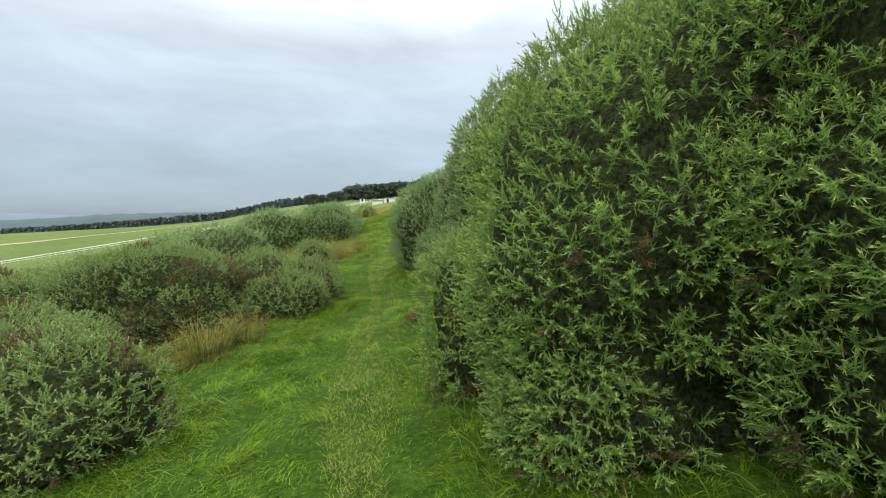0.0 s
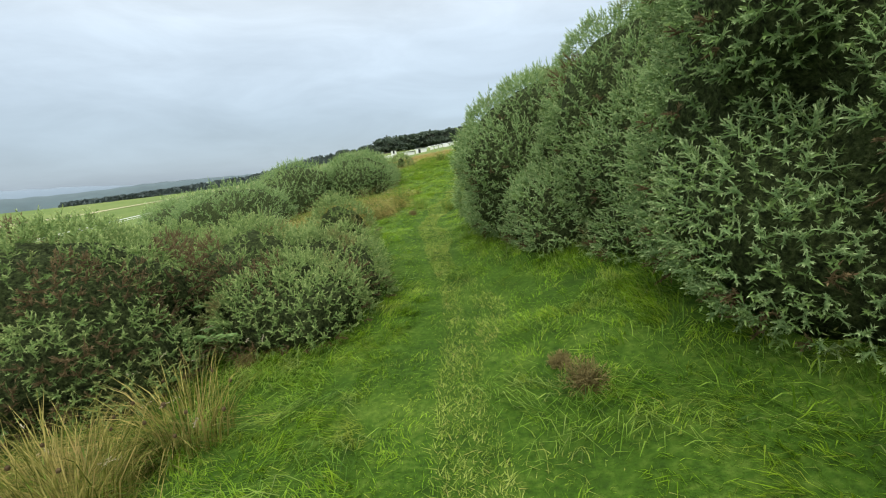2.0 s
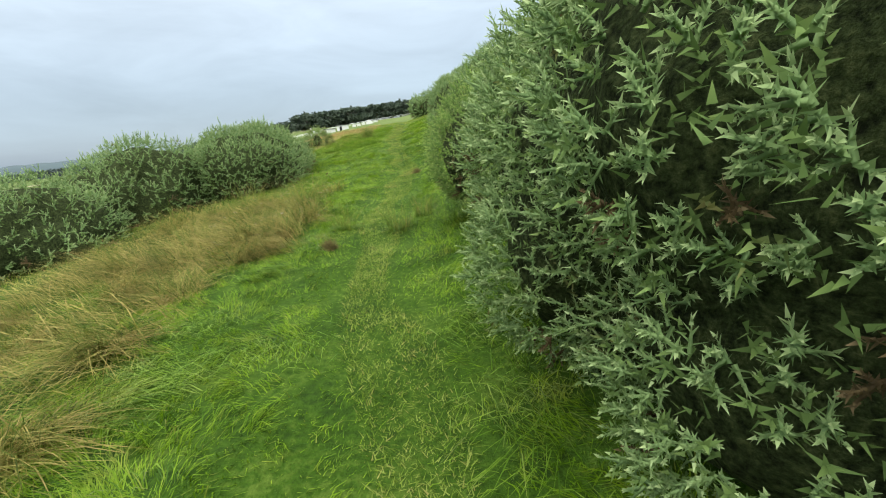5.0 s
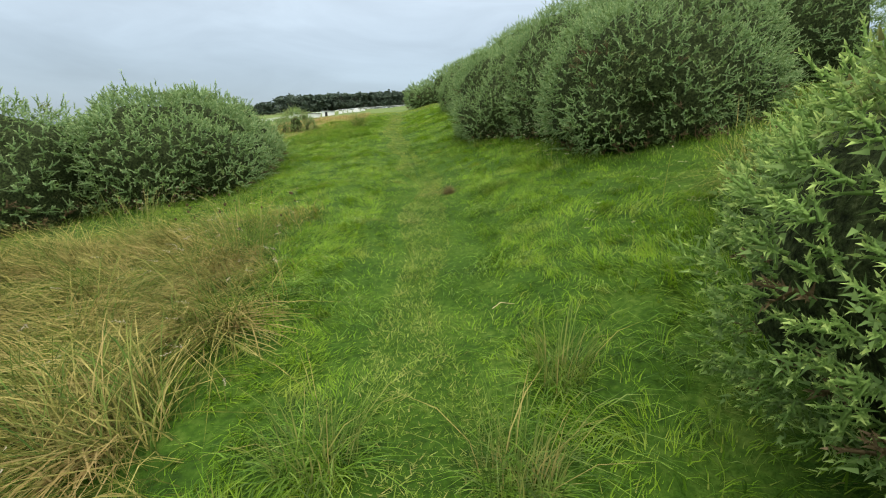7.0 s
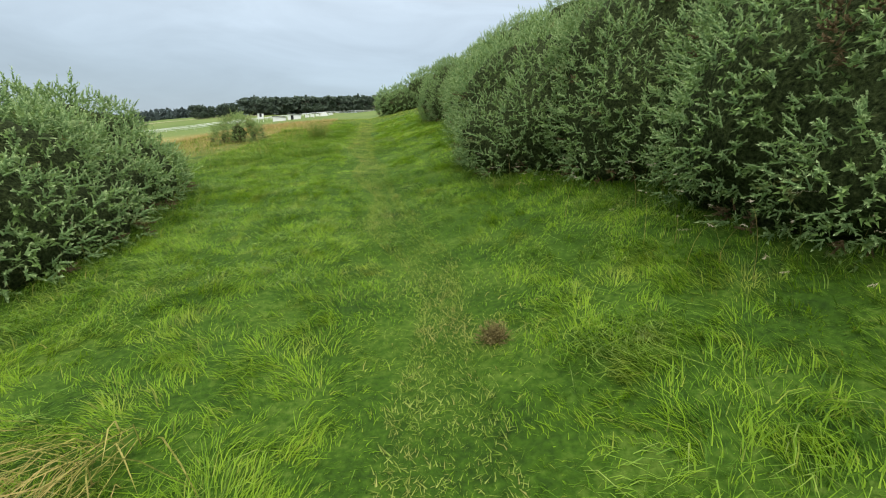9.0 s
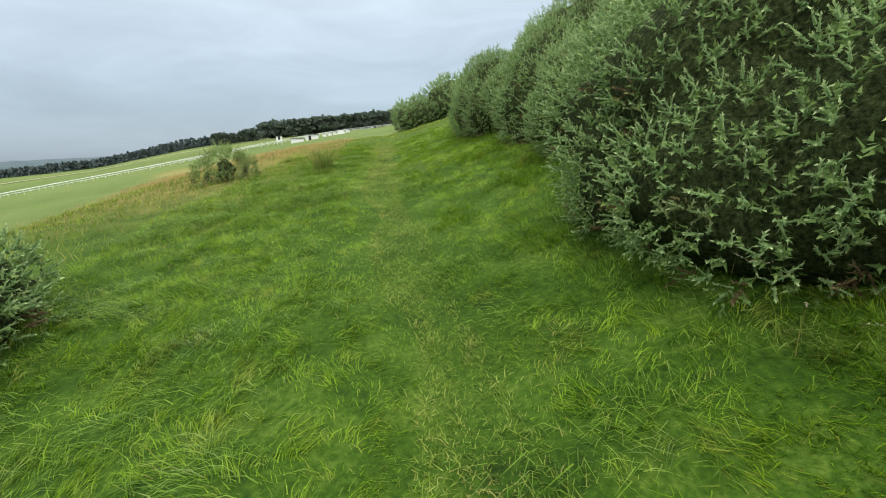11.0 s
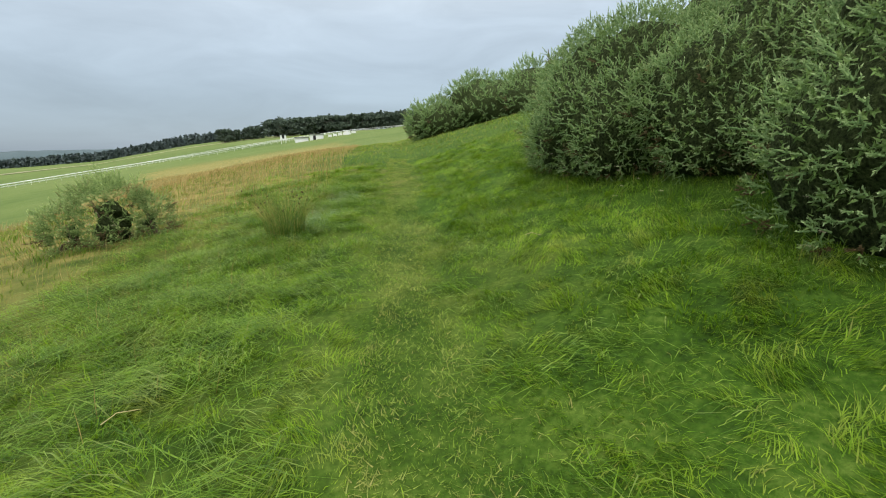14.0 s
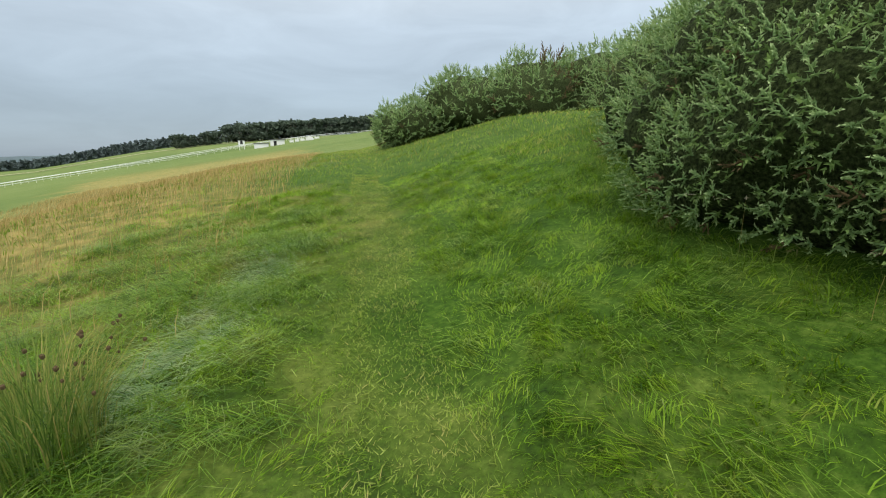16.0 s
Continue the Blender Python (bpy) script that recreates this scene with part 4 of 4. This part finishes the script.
tagged(new("track", mesh_of("track", np.array(strip), np.array(tri), M_TRACK)), "pale sandy track across the far fields", "track", kind="structure")


def base_at(name, az, d, turn=0.0):
    p = bearing(az, d)
    top = new(name)
    top.matrix_basis = pose(p[0], p[1], float(ground_z(*p)), 0, 0, -az + turn)
    return top


def shed(az, d, wide, tall, door, label):
    """A small white wooden building with a mono-pitch roof; a dark panel stands for the shade inside its open doorway.
    """
    top = base_at("racecourse_hut", az, d)
    bm = bmesh.new()
    x0, x1 = -wide / 2, wide / 2
    if door is None:
        box(bm, x0, x1, 0, 0.15, -0.5, tall)
    else:
        box(bm, x0, door - 0.5, 0, 0.15, -0.5, tall)
        box(bm, door + 0.5, x1, 0, 0.15, -0.5, tall)
        box(bm, door - 0.5, door + 0.5, 0, 0.15, tall - 0.35, tall)
    box(bm, x0, x0 + 0.15, 0.16, 3.0, -0.5, tall)
    box(bm, x1 - 0.15, x1, 0.16, 3.0, -0.5, tall)
    box(bm, x0, x1, 3.01, 3.15, -0.5, tall)
    part("wall", bm, M_WHITE, top)
    bm = bmesh.new()
    box(bm, x0 - 0.25, x1 + 0.25, -0.3, 3.4, tall + 0.004, tall + 0.22)
    part("roof", bm, M_ROOF, top)
    if door is not None:
        # panel behind the doorway, coloured dark as the shade within
        bm = bmesh.new()
        box(bm, door - 0.5, door + 0.5, 0.4, 0.5, -0.5, tall - 0.3)
        part("doorway", bm, M_DARK_INSIDE, top, "dark panel standing for the unlit inside of the doorway")
    return tagged(top, label, "hut", "white racecourse huts")


shed(-7.9, 186, 4.8, 1.5, None, "low white racecourse hut with a dark flat roof")
shed(-6.2, 187, 5.0, 1.9, -0.8, "white racecourse hut with an open doorway")


def judge_box():
    top = base_at("starter_tower", -9.95, 205)
    for sx in (-0.9, 0.9):
        for sy in (0.0, 1.8):
            bm = bmesh.new()
            box(bm, sx - 0.1, sx + 0.1, sy - 0.1, sy + 0.1, -0.5, 1.4)
            part("leg", bm, M_WHITE, top)
    bm = bmesh.new()
    box(bm, -1.2, -0.45, -0.2, 2.0, 1.404, 3.5)
    box(bm, 0.45, 1.2, -0.2, 2.0, 1.404, 3.5)
    box(bm, -0.44, 0.44, -0.2, 2.0, 1.404, 2.1)
    part("cabin", bm, M_WHITE, top)
    # solid block in the window gap, its darkness painted as inner shade
    bm = bmesh.new()
    box(bm, -0.44, 0.44, 0.0, 1.9, 2.104, 3.5)
    part("window_dark_fill", bm, M_DARK_INSIDE, top, "dark block standing for the unlit inside of the window")
    bm = bmesh.new()
    box(bm, -1.35, 1.35, -0.35, 2.15, 3.504, 3.65)
    part("roof", bm, M_ROOF, top)
    tagged(top, "small white starter tower with a dark opening", "tower")


judge_box()


def barrier(az, d, wide, tall, arch=False):
    top = base_at("course_barrier", az, d)
    bm = bmesh.new()
    if arch:
        ring = [(math.cos(t) * wide / 2, math.sin(t) * tall) for t in np.linspace(0, math.pi, 13)]
        low = [bm.verts.new((x, 0, z)) for x, z in ring]
        back = [bm.verts.new((x, 1.2, z)) for x, z in ring]
        bm.faces.new(low)
        bm.faces.new(back[::-1])
        for i in range(12):
            bm.faces.new((low[i], back[i], back[i + 1], low[i + 1]))
        bm.faces.new((low[-1], back[-1], back[0], low[0]))
    else:
        box(bm, -wide / 2, wide / 2, 0, 0.12, 0.25, tall)
    part("panel", bm, M_WHITE, top)
    for sx in (-wide / 2 + 0.1, wide / 2 - 0.1):
        bm = bmesh.new()
        box(bm, sx - 0.06, sx + 0.06, 0.13, 0.25, -0.4, tall * (0.5 if arch else 1.0))
        part("leg", bm, M_WHITE, top)
    tagged(top, "low white rounded barrier beside the course" if arch else "low white barrier panel beside the course", "barrier", "white barriers by the huts")


for az in (-4.7, -4.1, -3.5):
    barrier(az, 190, 1.5, 1.1)
barrier(-2.7, 191, 3.2, 1.5, True)
barrier(-1.9, 193, 1.8, 0.9)

# ---- woods and hills on the skyline ----


def leaf_material(name, dark, light):
    m = Mat(name, 0.8, 0.15)
    m.colour(m.mix(m.math("MULTIPLY_ADD", m.island(), 0.6, m.math("MULTIPLY", m.noise(0.25, 4), 0.5)), dark, light))
    return m.thin(0.15).m


# far tree leaves, lightened in colour to stand for distance haze
M_LEAF = leaf_material("hazed_broad_leaves", (0.046, 0.068, 0.050), (0.082, 0.108, 0.074))
M_TRUNK = plain("tree_bark", (0.10, 0.085, 0.07), 0.9, 0.3, 1.0)
# conifers and hills carry distance haze as blue-grey in their base colour
M_HAZED_CONIFER = leaf_material("hazed_conifer_wood", (0.068, 0.092, 0.090), (0.092, 0.118, 0.112))
M_HAZED_HILL = plain("hazed_far_hill", (0.115, 0.15, 0.185), 1.0, 0.12, 0.004)
M_HAZED_HILL_WOOD = plain("hazed_wooded_hill", (0.055, 0.08, 0.088), 1.0, 0.25, 0.02)


def clumps(centres, size):
    """Small ragged leaf clumps: two crossed, uneven quads each."""
    n = len(centres)
    co, tris = [], []
    for k in range(2):
        a, b = unit(rng.normal(size=(n, 3))), unit(rng.normal(size=(n, 3)))
        s = (size * rng.uniform(0.6, 1.3, n))[:, None]
        co.append(np.stack([centres - a * s, centres + b * s * 0.8, centres + a * s * 0.9, centres - b * s], 1))
    co = np.concatenate(co).reshape(-1, 3)
    q = np.arange(len(co)).reshape(-1, 4)
    return co, np.concatenate([q[:, [0, 1, 2]], q[:, [0, 2, 3]]])


def far_tree(tall):
    top = new("broadleaf_tree")
    co, tris = tube([(0, 0, -1.0), (0.1, 0, tall * 0.3), (0.2, 0.1, tall * 0.75)], [tall * 0.03, tall * 0.022, 0.04], 6)
    trunk = part_np("trunk", co, tris, M_TRUNK, top)
    for _ in range(4):
        a = rng.uniform(0, 6.28)
        co, tris = tube([(0.1, 0, tall * 0.35), (math.cos(a) * tall * 0.12, math.sin(a) * tall * 0.12, tall * 0.55), (math.cos(a) * tall * 0.24, math.sin(a) * tall * 0.24, tall * 0.7)], [tall * 0.012, tall * 0.008, 0.03], 5)
        part_np("limb", co, tris, M_TRUNK, trunk)
    pts = []
    for _ in range(19):
        c = np.array([rng.normal(0, 0.19), rng.normal(0, 0.19), rng.uniform(0.16, 0.84)]) * tall
        m = 15
        pts.append(c + unit(rng.normal(size=(m, 3))) * (tall * 0.15) * rng.uniform(0.55, 1.05, (m, 1)) * np.array([1, 1, 0.8]))
    co, tris = clumps(np.concatenate(pts), tall * 0.074)
    part_np("crown", co, tris, M_LEAF, top)
    return tagged(top, "tall dark green broadleaf tree in the far shelter belt", "tree", "trees of the shelter belt")


tree_kinds = [far_tree(12.0) for _ in range(4)]
rows = [(a + rng.normal(0, 0.12), 352 + rng.uniform(-6, 16), rng.uniform(0.92, 1.12)) for a in np.linspace(-11.4, 7.5, 40)]
rows += [(a + rng.normal(0, 0.12), 375 + rng.uniform(-6, 10), rng.uniform(1.0, 1.2)) for a in np.linspace(-11.0, 8.0, 34)]
rows += [(a + rng.normal(0, 0.15), 350 + rng.uniform(-8, 8), rng.uniform(0.62, 0.82)) for a in np.linspace(-16.6, -12.6, 12)]
for n, (az, d, size) in enumerate(rows):
    ob = tree_kinds[n] if n < 4 else copy_thing(tree_kinds[n % 4], Matrix())
    p = bearing(az, d)
    ob.matrix_basis = pose(p[0], p[1], float(ground_z(*p)), 0, 0, float(rng.uniform(0, 360))) @ Matrix.Diagonal((size * 1.15, size * 1.15, size, 1))

pts = []
for az in np.linspace(-46, -16, 420):
    rise = np.interp(az, [-46, -41, -36, -31, -28, -24, -20, -16], [0.4, 0.5, 0.75, 0.85, 0.85, 0.95, 1.1, 1.0])
    d = 415 + rng.uniform(0, 30)
    p = bearing(az + rng.normal(0, 0.1), d)
    z0, tall = float(ground_z(*p)), d * math.tan(radians(rise)) * rng.uniform(0.8, 1.06)
    m = 26
    h = rng.random(m)
    pts.append(np.stack([p[0] + rng.normal(0, 1.3, m) * (1.05 - h), p[1] + rng.normal(0, 1.3, m) * (1.05 - h), z0 + tall * h], 1))
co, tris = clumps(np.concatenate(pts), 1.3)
tagged(new("far_wood", mesh_of("far_wood", co, tris, M_HAZED_CONIFER)), "dark conifer wood, paled by painted haze, along the far edge of the fields", "wood", kind="stuff")


def ridge(name, d, az0, az1, tops, material, label):
    """A hill on the horizon, with a rounded back that falls away behind its crest."""
    n = 90
    az = np.linspace(az0, az1, n)
    el = np.interp(az, [a for a, _ in tops], [e for _, e in tops]) + 0.03 * np.sin(az * 2.9) + 0.015 * np.sin(az * 11.3)
    co = []
    for depth, f in ((0, -0.6), (0.05, 0.55), (0.12, 0.9), (0.2, 1.0), (0.35, 0.8), (0.6, -0.6)):
        r = d * (1 + depth)
        for a, e in zip(az, el):
            p = bearing(a, r)
            low = -0.03 * d
            z = low + (1.9 + d * 1.2 * math.tan(radians(e)) - low) * f
            co.append((p[0], p[1], z))
    q = np.arange(6 * n).reshape(6, n)
    f = np.stack([q[:-1, :-1], q[:-1, 1:], q[1:, 1:], q[1:, :-1]], -1).reshape(-1, 4)
    ob = new(name, mesh_of(name, co, np.concatenate([f[:, [0, 1, 2]], f[:, [0, 2, 3]]]), material))
    ob.data.polygons.foreach_set("use_smooth", np.ones(len(ob.data.polygons), bool))
    return tagged(ob, label, "hill", kind="structure")


ridge("backdrop_hill_far", 2600, -75, -30, [(-75, 0.9), (-50, 0.85), (-44, 0.8), (-41, 0.6), (-36, 0.4), (-30, 0.2)], M_HAZED_HILL, "far hill on the horizon, its haze painted in as blue-grey")
ridge("backdrop_hill_wooded", 1300, -60, -22, [(-60, 0.0), (-45, 0.1), (-41, 0.3), (-38, 0.55), (-33, 0.65), (-28, 0.7), (-22, 0.8)], M_HAZED_HILL_WOOD, "dark wooded hill behind the fields, tinted with painted haze")
